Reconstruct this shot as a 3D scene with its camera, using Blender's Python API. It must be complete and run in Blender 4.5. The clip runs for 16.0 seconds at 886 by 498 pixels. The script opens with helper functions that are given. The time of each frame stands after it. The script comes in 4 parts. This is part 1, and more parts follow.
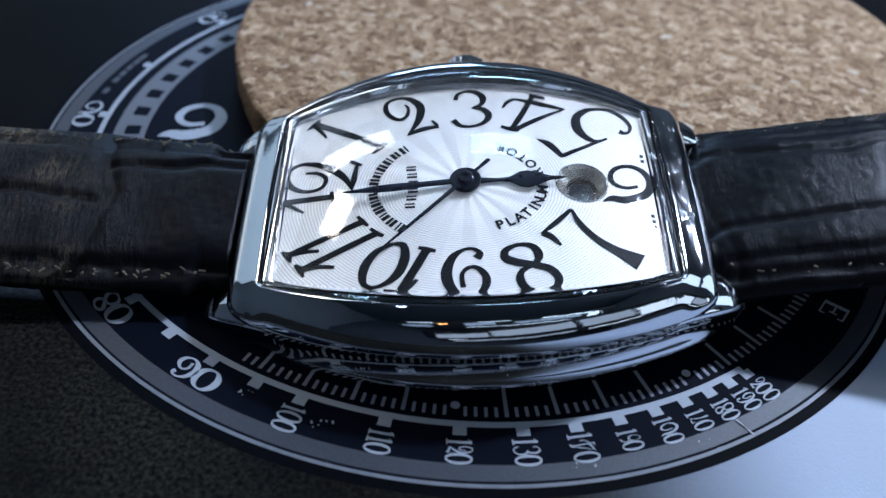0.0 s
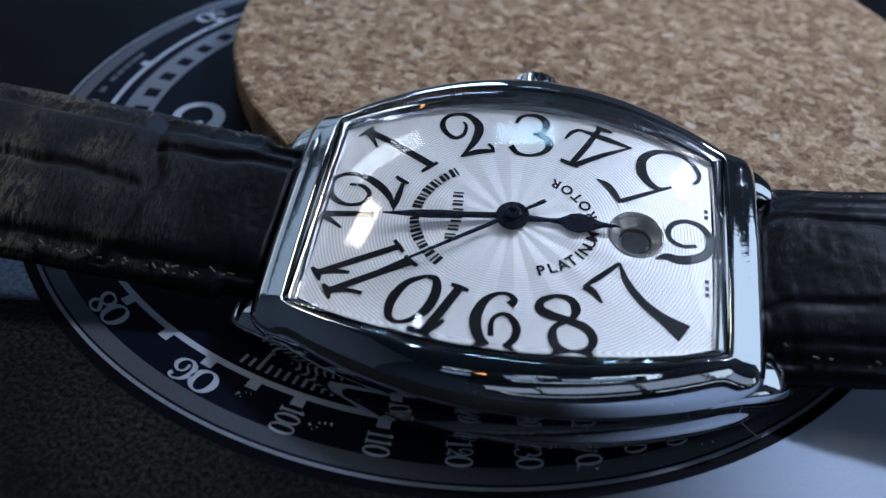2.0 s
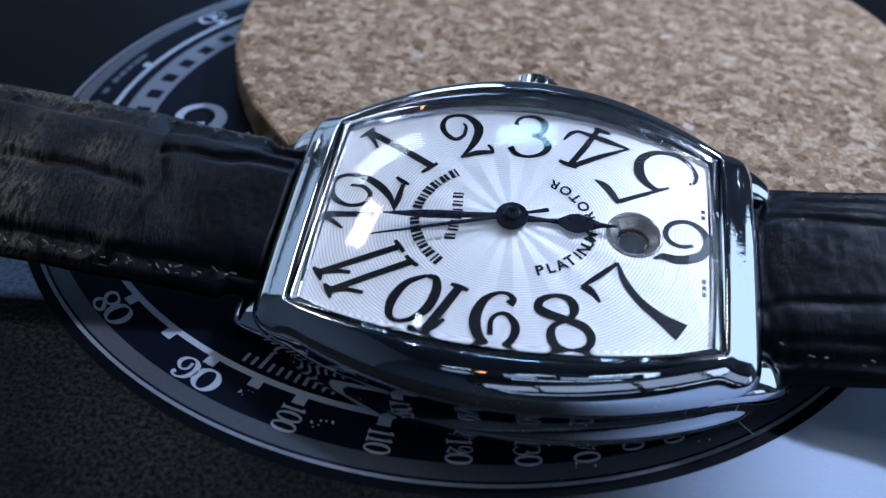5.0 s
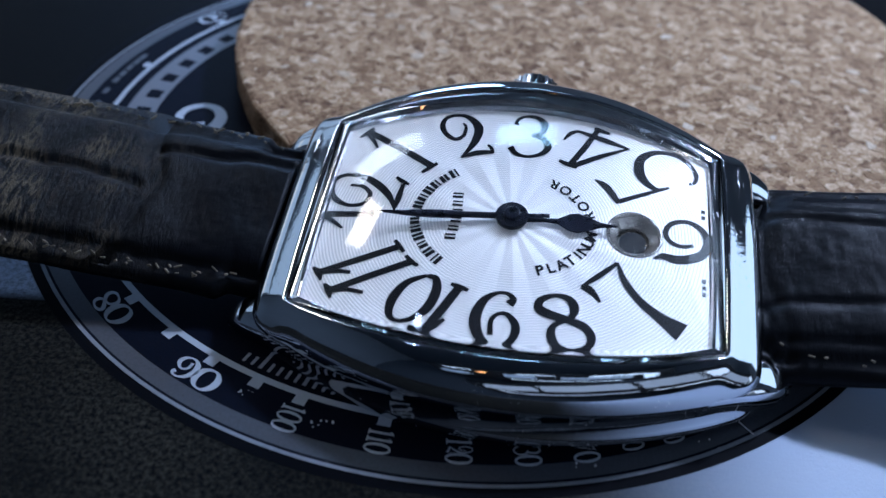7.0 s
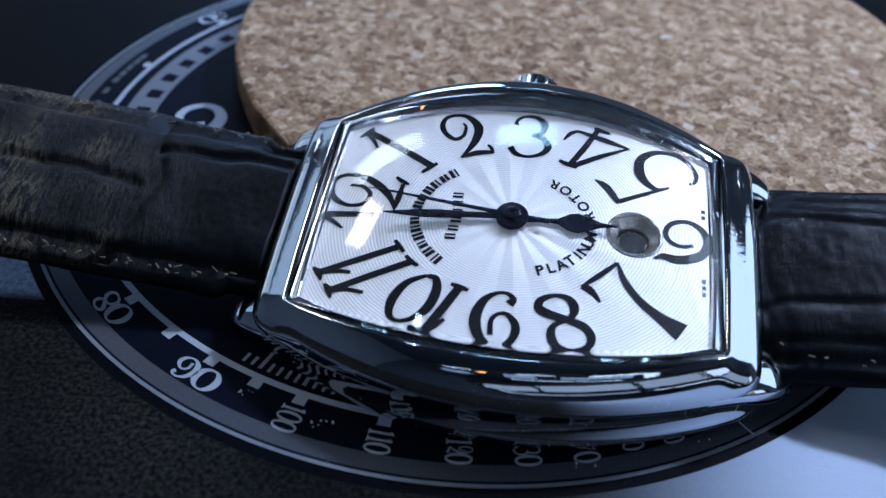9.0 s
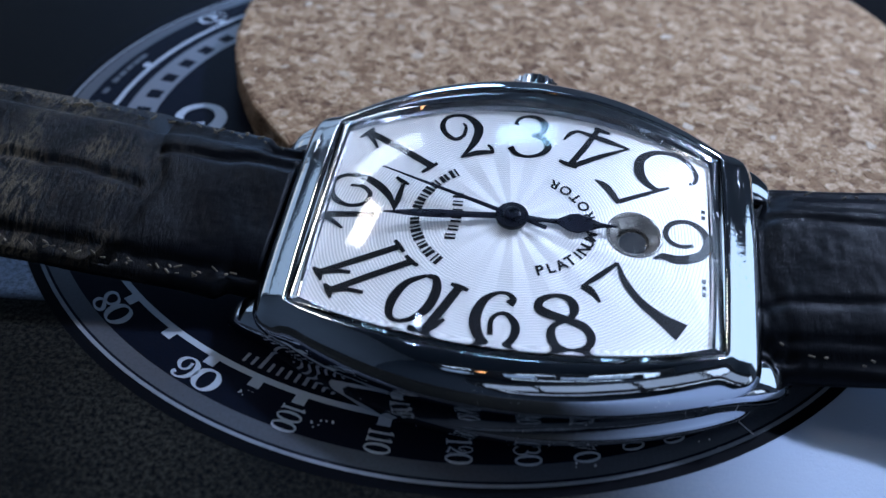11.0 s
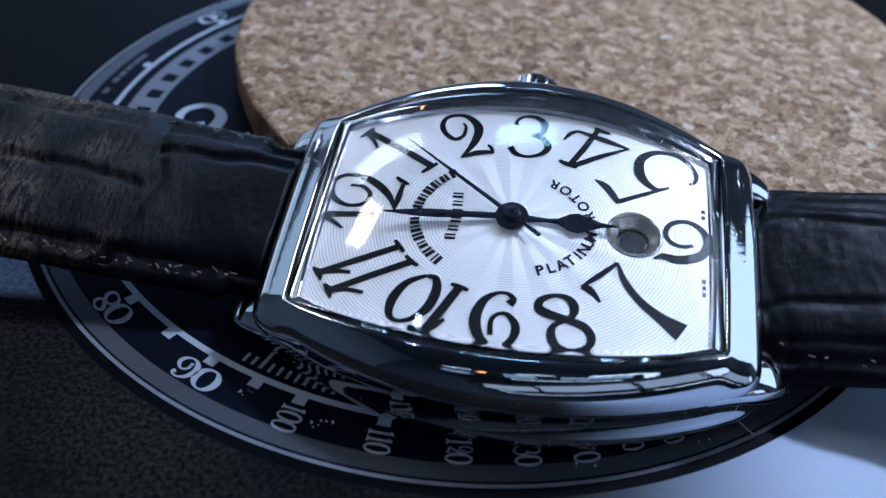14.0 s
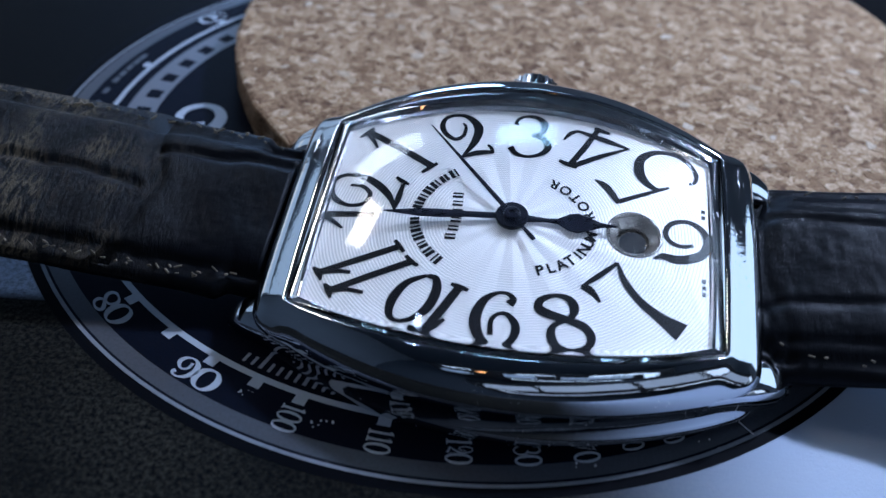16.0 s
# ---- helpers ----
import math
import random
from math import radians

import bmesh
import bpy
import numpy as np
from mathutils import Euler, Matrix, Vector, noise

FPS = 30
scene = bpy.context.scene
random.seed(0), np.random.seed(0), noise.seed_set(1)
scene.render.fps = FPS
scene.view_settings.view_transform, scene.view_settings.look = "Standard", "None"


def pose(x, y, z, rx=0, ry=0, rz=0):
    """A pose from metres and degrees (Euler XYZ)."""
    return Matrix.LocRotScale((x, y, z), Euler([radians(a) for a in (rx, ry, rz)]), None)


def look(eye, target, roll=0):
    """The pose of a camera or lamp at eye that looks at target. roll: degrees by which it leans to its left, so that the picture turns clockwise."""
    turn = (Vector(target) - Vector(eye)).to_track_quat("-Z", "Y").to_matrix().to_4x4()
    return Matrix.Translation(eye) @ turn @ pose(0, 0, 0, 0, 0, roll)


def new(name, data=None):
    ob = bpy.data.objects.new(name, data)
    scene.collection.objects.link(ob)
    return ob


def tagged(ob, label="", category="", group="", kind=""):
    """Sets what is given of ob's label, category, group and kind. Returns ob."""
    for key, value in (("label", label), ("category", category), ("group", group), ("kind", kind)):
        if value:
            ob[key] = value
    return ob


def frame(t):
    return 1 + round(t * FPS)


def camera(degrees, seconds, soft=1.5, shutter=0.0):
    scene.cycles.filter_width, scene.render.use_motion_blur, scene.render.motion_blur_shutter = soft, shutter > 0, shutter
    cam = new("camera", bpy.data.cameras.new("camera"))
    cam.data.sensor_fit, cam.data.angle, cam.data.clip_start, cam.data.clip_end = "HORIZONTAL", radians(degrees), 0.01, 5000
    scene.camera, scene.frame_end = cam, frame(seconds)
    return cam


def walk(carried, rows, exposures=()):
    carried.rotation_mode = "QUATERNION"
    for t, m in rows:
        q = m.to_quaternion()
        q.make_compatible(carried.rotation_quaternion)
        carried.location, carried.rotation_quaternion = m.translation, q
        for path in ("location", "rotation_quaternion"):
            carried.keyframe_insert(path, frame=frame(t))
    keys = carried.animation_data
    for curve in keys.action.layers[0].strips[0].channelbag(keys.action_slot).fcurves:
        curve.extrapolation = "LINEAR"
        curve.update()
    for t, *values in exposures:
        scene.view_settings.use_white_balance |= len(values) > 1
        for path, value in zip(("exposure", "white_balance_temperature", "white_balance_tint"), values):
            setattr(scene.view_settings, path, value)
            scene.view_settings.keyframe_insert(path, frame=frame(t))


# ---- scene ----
MM = 0.001
# ---------------------------------------------------------------- camera
cam = camera(53.24, 16.0)
EYE = Vector((-0.002976, -0.091401, 0.05983))
CAM_TURN = Matrix(((0.9979, -0.06429, -0.00805), (0.0356, 0.64789, -0.7609), (0.05413, 0.75901, 0.64882)))


def cam_pose(push=0.0):
    """The camera's pose, moved along its view by so many millimetres (the lens breathes as it focuses)."""
    m = CAM_TURN.to_4x4()
    m.translation = EYE - CAM_TURN.col[2] * push * MM
    return m


walk(cam, [(0.0, cam_pose()), (0.6, cam_pose()), (0.8, cam_pose(-0.3)), (1.0, cam_pose(-1.25)), (1.25, cam_pose(-0.8)),
           (1.5, cam_pose(-0.6)), (1.75, cam_pose(0.1)), (2.0, cam_pose(0.9)), (2.2, cam_pose(0.5)), (2.5, cam_pose()),
           (9.0, cam_pose()), (16.0, cam_pose())],
     exposures=[(0.0, 0.15, 6100, 10), (0.4, 0.17, 6100, 10), (0.7, 0.3, 6100, 10), (1.0, 0.2, 5900, 10), (1.5, -0.1, 5950, 10), (2.0, -0.35, 6050, 11), (2.3, -0.1, 5750, 13),
                (2.55, 0.16, 5450, 12), (3.2, 0.02, 5600, 13), (16.0, 0.02, 5600, 13)])

cam.data.dof.use_dof = True
cam.data.dof.focus_distance = 0.083
cam.data.dof.aperture_fstop = 28.0
cam.data.dof.aperture_blades = 0

# ---------------------------------------------------------------- light
world = bpy.data.worlds.new("world")
scene.world = world
world.use_nodes = True
world.node_tree.nodes["Background"].inputs["Color"].default_value = (0.25, 0.4, 0.8, 1)
world.node_tree.nodes["Background"].inputs["Strength"].default_value = 0.02

AIM = Vector((0.004, -0.02, 0.008))


def area_lamp(name, way, far, sx, sy, watts, colour, spin=0):
    """A rectangular lamp far metres from the watch in the direction way."""
    data = bpy.data.lights.new(name, "AREA")
    data.shape, data.size, data.size_y, data.energy, data.color = "RECTANGLE", sx, sy, watts, colour
    ob = new(name, data)
    ob.matrix_world = look(AIM + Vector(way).normalized() * far, AIM, spin)
    return tagged(ob, kind="structure")


area_lamp("window_light", (-0.15, 0.90, 0.36), 1.0, 0.25, 0.20, 2.2, (0.42, 0.64, 1.0))
area_lamp("bulb_light", (-0.549, 0.456, 0.70), 0.8, 0.10, 0.085, 0.50, (1.0, 0.88, 0.70))
area_lamp("desk_lamp_light", (0.74, 0.66, 0.86), 0.34, 0.024, 0.022, 1.2, (0.66, 0.775, 1.0))
for k in range(4):
    area_lamp("ceiling_tube_light", (0.015, 0.609 + 0.026 * k, 0.80), 0.9, 0.17, 0.005, 0.075, (0.42, 0.74, 1.0))
for k in range(3):
    area_lamp("shelf_light", (-0.44 - 0.02 * k, 0.60 + 0.035 * k, 0.64), 0.7, 0.20, 0.008, 0.055, (0.86, 0.93, 1.0), -32)
area_lamp("ceiling_spot_light", (-0.36, 0.12, 0.93), 0.8, 0.022, 0.022, 0.10, (0.6, 0.7, 1.0))


# ---------------------------------------------------------------- materials
class Nodes:
    """A small builder for node materials."""

    def __init__(self, name):
        self.mat = bpy.data.materials.new(name)
        self.mat.use_nodes = True
        self.tree = self.mat.node_tree
        self.bsdf = self.tree.nodes["Principled BSDF"]

    def add(self, kind, props=(), **ins):
        n = self.tree.nodes.new(kind)
        for key, value in dict(props).items():
            setattr(n, key, value)
        for key, value in ins.items():
            self.put(n.inputs[int(key[1:])] if key[1:].isdigit() else n.inputs[key], value)
        return n

    def put(self, socket, value):
        if isinstance(value, bpy.types.NodeSocket):
            self.tree.links.new(value, socket)
        else:
            socket.default_value = value

    def coords(self, which="Object"):
        return self.add("ShaderNodeTexCoord").outputs[which]

    def noise(self, at, scale, detail=4.0, rough=0.6):
        return self.add("ShaderNodeTexNoise", Vector=at, Scale=scale, Detail=detail, Roughness=rough).outputs[0]

    def math(self, op, a, b=0.0):
        return self.add("ShaderNodeMath", {"operation": op}, i0=a, i1=b).outputs[0]

    def ramp(self, fac, stops):
        n = self.add("ShaderNodeValToRGB", i0=fac)
        for k, (pos, c) in enumerate(stops):
            e = n.color_ramp.elements[k] if k < 2 else n.color_ramp.elements.new(pos)
            e.position, e.color = pos, (*c, 1) if len(c) == 3 else c
        return n.outputs[0]

    def mix(self, fac, a, b):
        n = self.add("ShaderNodeMix", {"data_type": "RGBA"})
        self.put(n.inputs[0], fac), self.put(n.inputs[6], a), self.put(n.inputs[7], b)
        return n.outputs[2]

    def bump(self, height, strength, distance):
        n = self.add("ShaderNodeBump", Height=height, Strength=strength, Distance=distance)
        self.put(self.bsdf.inputs["Normal"], n.outputs[0])

    def set(self, **ins):
        for key, value in ins.items():
            self.put(self.bsdf.inputs[key.replace("_", " ")], value)
        return self


def steel_material(name, tint, rough):
    n = Nodes(name)
    at = n.coords()
    smear = n.noise(at, 220, 5)
    fine = n.noise(at, 2600, 3)
    # hairline scratches and rubbed spots
    along = n.add("ShaderNodeMapping", Vector=at)
    along.inputs["Scale"].default_value = (1.0, 0.18, 0.6)
    hair = n.ramp(n.noise(along.outputs[0], 5200, 4, 0.7), [(0.57, (0, 0, 0)), (0.70, (1, 1, 1))])
    rubbed = n.ramp(n.noise(at, 330, 4), [(0.45, (0, 0, 0)), (0.66, (1, 1, 1))])
    marks = n.math("MULTIPLY", hair, rubbed)
    polish = n.math("ADD", n.math("MULTIPLY", n.math("POWER", smear, 3.0), rough * 2), rough * 0.4)
    n.set(Base_Color=(*tint, 1), Metallic=1.0, Roughness=n.math("ADD", polish, n.math("MULTIPLY", marks, 0.38)))
    n.bump(n.math("ADD", n.math("MULTIPLY", smear, 1.4), n.math("ADD", n.math("MULTIPLY", fine, 0.05), n.math("MULTIPLY", marks, -0.05))), 0.14, 0.00012)
    return n.mat


def dial_material():
    """Silvered guilloche: a sunburst from the hub and fine waved rings outside it."""
    n = Nodes("silver_guilloche")
    at = n.coords()
    x, y, z = (n.add("ShaderNodeSeparateXYZ", i0=at).outputs[i] for i in range(3))
    x, y = n.math("SUBTRACT", x, -0.00025), n.math("SUBTRACT", y, -0.0006)
    angle = n.math("ARCTAN2", y, x)
    r = n.math("SQRT", n.math("ADD", n.math("POWER", n.math("MULTIPLY", x, 0.86), 2.0), n.math("POWER", y, 2.0)))
    rays = n.math("PINGPONG", n.math("ADD", angle, 3.2), math.pi / 16)
    wave = n.math("MULTIPLY", n.math("SINE", n.math("MULTIPLY", angle, 32.0)), 0.00002)
    rings = n.math("SINE", n.math("MULTIPLY", n.math("ADD", r, wave), 2 * math.pi / 0.00026))
    inner = n.add("ShaderNodeMapRange", Value=r, i1=0.0035, i2=0.0125, i3=1.0, i4=0.0).outputs[0]
    outer = n.add("ShaderNodeMapRange", Value=r, i1=0.0030, i2=0.0065, i3=0.2, i4=1.0).outputs[0]
    height = n.math("ADD", n.math("MULTIPLY", n.math("MULTIPLY", rays, r), n.math("MULTIPLY", inner, 120.0)),
                    n.math("MULTIPLY", n.math("MULTIPLY", rings, outer), 0.011))
    grain = n.noise(at, 5000, 2)
    cloud = n.noise(at, 120, 3)
    shade = n.math("MULTIPLY", n.math("ADD", rings, 1.0), n.math("MULTIPLY", outer, 0.5))
    tone = n.mix(shade, (0.80, 0.765, 0.715, 1), (0.56, 0.535, 0.50, 1))
    n.set(Base_Color=tone, Metallic=0.22, Specular_IOR_Level=0.3,
          Roughness=n.math("ADD", n.math("MULTIPLY", n.math("ADD", grain, cloud), 0.08), 0.38))
    n.bump(height, 0.8, 0.001)
    return n.mat


def leather_material():
    """Glossy black hide: fine short wrinkles across the scales, worn warm along their crests, with sheen painted on the
    left ones.
    """
    n = Nodes("black_alligator_leather")
    at = n.coords()
    wide = n.noise(at, 160, 5, 0.6)
    fine = n.noise(at, 2600, 4, 0.65)
    across = n.add("ShaderNodeMapping", Vector=at)
    across.inputs["Rotation"].default_value = (0, 0, radians(14))
    across.inputs["Scale"].default_value = (2.6, 0.7, 0.7)
    fold = n.noise(across.outputs[0], 420, 7, 0.7)
    crest = n.math("SUBTRACT", 1.0, n.math("MULTIPLY", n.math("ABSOLUTE", n.math("SUBTRACT", fold, 0.5)), 7.0))
    crest = n.math("MAXIMUM", crest, 0.0)
    patchy = n.ramp(n.noise(at, 75, 3), [(0.36, (0.12, 0.12, 0.12)), (0.55, (1, 1, 1))])
    lines = n.math("MULTIPLY", crest, patchy)
    x = n.add("ShaderNodeSeparateXYZ", i0=at).outputs[0]
    # Worn crests also carry painted sheen, at full strength only on the left strap.
    sheen_left = n.add("ShaderNodeMapRange", Value=x, i1=-0.030, i2=-0.038, i3=0.15, i4=1.0).outputs[0]
    lines = n.math("MULTIPLY", lines, sheen_left)
    n.set(Base_Color=n.mix(n.math("MULTIPLY", n.math("POWER", lines, 4.0), 1.0), (0.0035, 0.004, 0.006, 1), (0.16, 0.125, 0.08, 1)),
          Roughness=n.math("ADD", n.math("MULTIPLY", fine, 0.24), n.math("ADD", 0.26, n.math("MULTIPLY", lines, 0.1))), Specular_IOR_Level=0.11)
    n.bump(n.math("ADD", n.math("MULTIPLY", wide, 0.4), n.math("ADD", n.math("MULTIPLY", fine, 0.12), n.math("MULTIPLY", lines, 0.8))), 0.6, 0.0003)
    return n.mat


def cork_material():
    n = Nodes("pressed_cork")
    at = n.coords()
    warp = n.add("ShaderNodeMix", {"data_type": "VECTOR"})
    n.put(warp.inputs[0], 0.0016)
    n.put(warp.inputs[4], at)
    n.put(warp.inputs[5], n.add("ShaderNodeTexNoise", Vector=at, Scale=500.0).outputs[1])
    chip = n.add("ShaderNodeTexVoronoi", Vector=warp.outputs[1], Scale=820.0)
    chip2 = n.add("ShaderNodeTexVoronoi", Vector=warp.outputs[1], Scale=2300.0)
    edge = n.add("ShaderNodeTexVoronoi", {"feature": "DISTANCE_TO_EDGE"}, Vector=warp.outputs[1], Scale=820.0).outputs[0]
    tone = n.add("ShaderNodeSeparateColor", i0=chip.outputs[1]).outputs[0]
    tone2 = n.add("ShaderNodeSeparateColor", i0=chip2.outputs[1]).outputs[1]
    both = n.math("ADD", n.math("MULTIPLY", tone, 0.6), n.math("MULTIPLY", tone2, 0.4))
    col = n.ramp(both, [(0.05, (0.12, 0.058, 0.025)), (0.95, (0.68, 0.50, 0.34)), (0.35, (0.28, 0.16, 0.078)), (0.65, (0.45, 0.29, 0.16))])
    speck = n.ramp(n.noise(at, 900, 3), [(0.28, (0.25, 0.25, 0.25)), (0.36, (1, 1, 1))])
    mixed = n.add("ShaderNodeMix", {"data_type": "RGBA", "blend_type": "MULTIPLY"})
    n.put(mixed.inputs[0], 0.8), n.put(mixed.inputs[6], col), n.put(mixed.inputs[7], speck)
    n.set(Base_Color=mixed.outputs[2], Roughness=0.78, Specular_IOR_Level=0.3)
    gap = n.add("ShaderNodeMapRange", Value=edge, i1=0.0, i2=0.08).outputs[0]
    n.bump(n.math("ADD", n.math("MULTIPLY", gap, 0.5), n.math("ADD", both, n.noise(at, 3000, 4))), 0.3, 0.0003)
    return n.mat


def granule_material():
    """Single cork granules, each with a tone of its own."""
    n = Nodes("cork_granule")
    at = n.coords()
    tone = n.add("ShaderNodeObjectInfo").outputs["Random"]
    col = n.ramp(tone, [(0.0, (0.16, 0.085, 0.04)), (1.0, (0.76, 0.65, 0.52)), (0.25, (0.33, 0.195, 0.10)), (0.6, (0.49, 0.335, 0.20)), (0.85, (0.64, 0.49, 0.34))])
    mottle = n.ramp(n.noise(at, 2600, 5, 0.7), [(0.3, (0.45, 0.40, 0.36)), (0.62, (1, 1, 1))])
    mixed = n.add("ShaderNodeMix", {"data_type": "RGBA", "blend_type": "MULTIPLY"})
    n.put(mixed.inputs[0], 0.8), n.put(mixed.inputs[6], col), n.put(mixed.inputs[7], mottle)
    n.set(Base_Color=mixed.outputs[2], Roughness=0.8, Specular_IOR_Level=0.25)
    n.bump(n.noise(at, 3500, 4), 0.35, 0.0002)
    return n.mat


def mat_material():
    """Woven mat print: near-black with a smoky grain; a pale steel tone beyond the printed rim on one side, and light
    under the left strap put into the colour.
    """
    n = Nodes("printed_mat_cloth")
    at = n.coords()
    x, y, z = (n.add("ShaderNodeSeparateXYZ", i0=at).outputs[i] for i in range(3))
    weave = n.noise(at, 4200, 2)
    cloud = n.noise(at, 45, 6, 0.7)
    grit = n.noise(at, 1500, 4, 0.8)
    r = n.math("SQRT", n.math("ADD", n.math("POWER", x, 2.0), n.math("POWER", y, 2.0)))
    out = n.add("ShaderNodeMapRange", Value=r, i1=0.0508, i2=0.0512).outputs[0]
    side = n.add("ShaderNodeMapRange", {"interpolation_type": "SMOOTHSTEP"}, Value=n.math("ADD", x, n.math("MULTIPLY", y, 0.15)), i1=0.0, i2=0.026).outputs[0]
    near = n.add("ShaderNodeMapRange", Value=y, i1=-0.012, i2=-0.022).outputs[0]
    # Light falling under the left strap, painted as a pale flecked strip.
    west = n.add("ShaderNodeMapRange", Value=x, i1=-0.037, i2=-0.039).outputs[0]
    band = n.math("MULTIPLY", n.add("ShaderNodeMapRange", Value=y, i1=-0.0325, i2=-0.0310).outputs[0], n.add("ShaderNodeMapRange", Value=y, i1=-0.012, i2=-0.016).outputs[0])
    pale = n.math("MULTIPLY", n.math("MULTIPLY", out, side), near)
    lit_flecks = n.ramp(n.noise(at, 1700, 5, 0.8), [(0.32, (0.25, 0.25, 0.25)), (0.56, (1, 1, 1))])
    pale = n.math("MAXIMUM", pale, n.math("MULTIPLY", n.math("MULTIPLY", n.math("MULTIPLY", out, west), band), lit_flecks))
    flecks = n.ramp(n.noise(at, 2300, 5, 0.75), [(0.42, (0.0, 0.0, 0.0)), (0.75, (1, 1, 1))])
    drift = n.ramp(cloud, [(0.30, (0.12, 0.12, 0.12)), (0.70, (1, 1, 1))])
    dust = n.add("ShaderNodeMix", {"data_type": "RGBA", "blend_type": "MULTIPLY"})
    n.put(dust.inputs[0], 1.0), n.put(dust.inputs[6], flecks), n.put(dust.inputs[7], drift)
    here = n.add("ShaderNodeMapRange", Value=y, i1=-0.010, i2=-0.028, i3=0.06, i4=1.0).outputs[0]
    smoke = n.mix(n.math("MULTIPLY", dust.outputs[2], here), (0.002, 0.0025, 0.0035, 1), (0.085, 0.078, 0.058, 1))
    ground = n.mix(out, (0.004, 0.0055, 0.012, 1), smoke)
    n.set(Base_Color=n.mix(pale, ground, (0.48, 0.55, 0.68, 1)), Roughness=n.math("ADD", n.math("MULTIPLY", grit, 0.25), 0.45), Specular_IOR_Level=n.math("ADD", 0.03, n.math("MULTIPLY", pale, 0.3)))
    n.bump(n.math("ADD", weave, n.math("MULTIPLY", grit, 1.5)), 0.25, 0.0001)
    return n.mat


def plain_material(name, colour, rough=0.5, metal=0.0, vary=0.15, scale=600.0, spec=0.5):
    n = Nodes(name)
    at = n.coords()
    g = n.noise(at, scale, 4)
    dark = tuple(c * (1 - vary) for c in colour)
    n.set(Base_Color=n.mix(g, (*dark, 1), (*colour, 1)), Metallic=metal, Specular_IOR_Level=spec,
          Roughness=n.math("ADD", n.math("MULTIPLY", g, 0.12), rough - 0.06))
    n.bump(g, 0.05, 0.0001)
    return n.mat


def glass_material():
    n = Nodes("sapphire_glass")
    n.set(Base_Color=(1, 1, 1, 1), Roughness=0.0, IOR=1.45, Transmission_Weight=1.0)
    return n.mat


STEEL = steel_material("polished_steel", (0.72, 0.74, 0.77), 0.045)
BRUSHED = steel_material("satin_steel", (0.55, 0.57, 0.60), 0.22)
FLANGE = steel_material("flange_steel", (0.80, 0.81, 0.83), 0.10)
DIAL = dial_material()
LEATHER = leather_material()
CORK = cork_material()
GRANULE = granule_material()
MAT = mat_material()
GLASS = glass_material()
INK = plain_material("black_numeral_lacquer", (0.004, 0.004, 0.005), 0.4, spec=0.12)
APERTURE = plain_material("grey_aperture_metal", (0.62, 0.58, 0.53), 0.24, 0.9)
BLUED = plain_material("blued_steel", (0.004, 0.005, 0.012), 0.28, 0.0, spec=0.3)
THREAD = plain_material("worn_stitching_thread", (0.34, 0.28, 0.19), 0.75, vary=0.6, scale=900)
PRINT_WHITE = plain_material("pale_grey_print", (0.46, 0.50, 0.56), 0.5, vary=0.25, scale=1500)
PRINT_TICK = plain_material("mid_grey_print", (0.34, 0.36, 0.41), 0.5, vary=0.35, scale=1500)
PRINT_STEEL = plain_material("steel_grey_print", (0.060, 0.070, 0.095), 0.5, vary=0.75, scale=3600)
BLACK_PRINT = plain_material("black_print", (0.0025, 0.003, 0.005), 0.6, spec=0.03)
LINT = plain_material("pale_lint", (0.75, 0.76, 0.78), 0.5)
PRINT_LINE = plain_material("grey_line_print", (0.26, 0.28, 0.32), 0.5, vary=0.5, scale=900)
PRINT_BLOCK = plain_material("dull_grey_print", (0.15, 0.16, 0.19), 0.5, vary=0.35, scale=1500)
PRINT_DIM = plain_material("dim_grey_print", (0.07, 0.08, 0.10), 0.5, vary=0.3, scale=1500)
TABLE = plain_material("dark_table_laminate", (0.03, 0.03, 0.035), 0.4, scale=80)
WALL = plain_material("pale_painted_wall", (0.36, 0.39, 0.43), 0.8, scale=8)


# ---------------------------------------------------------------- mesh helpers
def mesh_object(name, bm, material, smooth=False):
    data = bpy.data.meshes.new(name)
    bm.normal_update()
    bm.to_mesh(data)
    bm.free()
    data.materials.append(material)
    if smooth:
        data.polygons.foreach_set("use_smooth", [True] * len(data.polygons))
    return new(name, data)


def part(name, bm, material, parent, label="", smooth=False):
    """Links a bmesh as one mesh object under a thing or a part."""
    ob = mesh_object(name, bm, material, smooth)
    ob.parent = parent
    return tagged(ob, label)


def loft(rings, close_first=False, close_last=False):
    """A skin over closed rings of as many points each."""
    bm = bmesh.new()
    rows = [[bm.verts.new(p) for p in ring] for ring in rings]
    for a, b in zip(rows, rows[1:]):
        for k in range(len(a)):
            j = (k + 1) % len(a)
            bm.faces.new((a[k], a[j], b[j], b[k]))
    if close_first:
        bm.faces.new(rows[0][::-1])
    if close_last:
        bm.faces.new(rows[-1])
    bmesh.ops.recalc_face_normals(bm, faces=bm.faces)
    return bm


def sheet(rows):
    bm = bmesh.new()
    grid = [[bm.verts.new(p) for p in row] for row in rows]
    for a, b in zip(grid, grid[1:]):
        for k in range(len(a) - 1):
            bm.faces.new((a[k], a[k + 1], b[k + 1], b[k]))
    return bm


def box(sx, sy, sz, bevel=0.0, at=(0, 0, 0)):
    bm = bmesh.new()
    bmesh.ops.create_cube(bm, size=1.0, matrix=Matrix.Translation(at) @ Matrix.Diagonal((sx, sy, sz, 1)))
    if bevel:
        bmesh.ops.bevel(bm, geom=bm.edges[:], offset=bevel, segments=2, affect="EDGES", profile=0.5)
    return bm


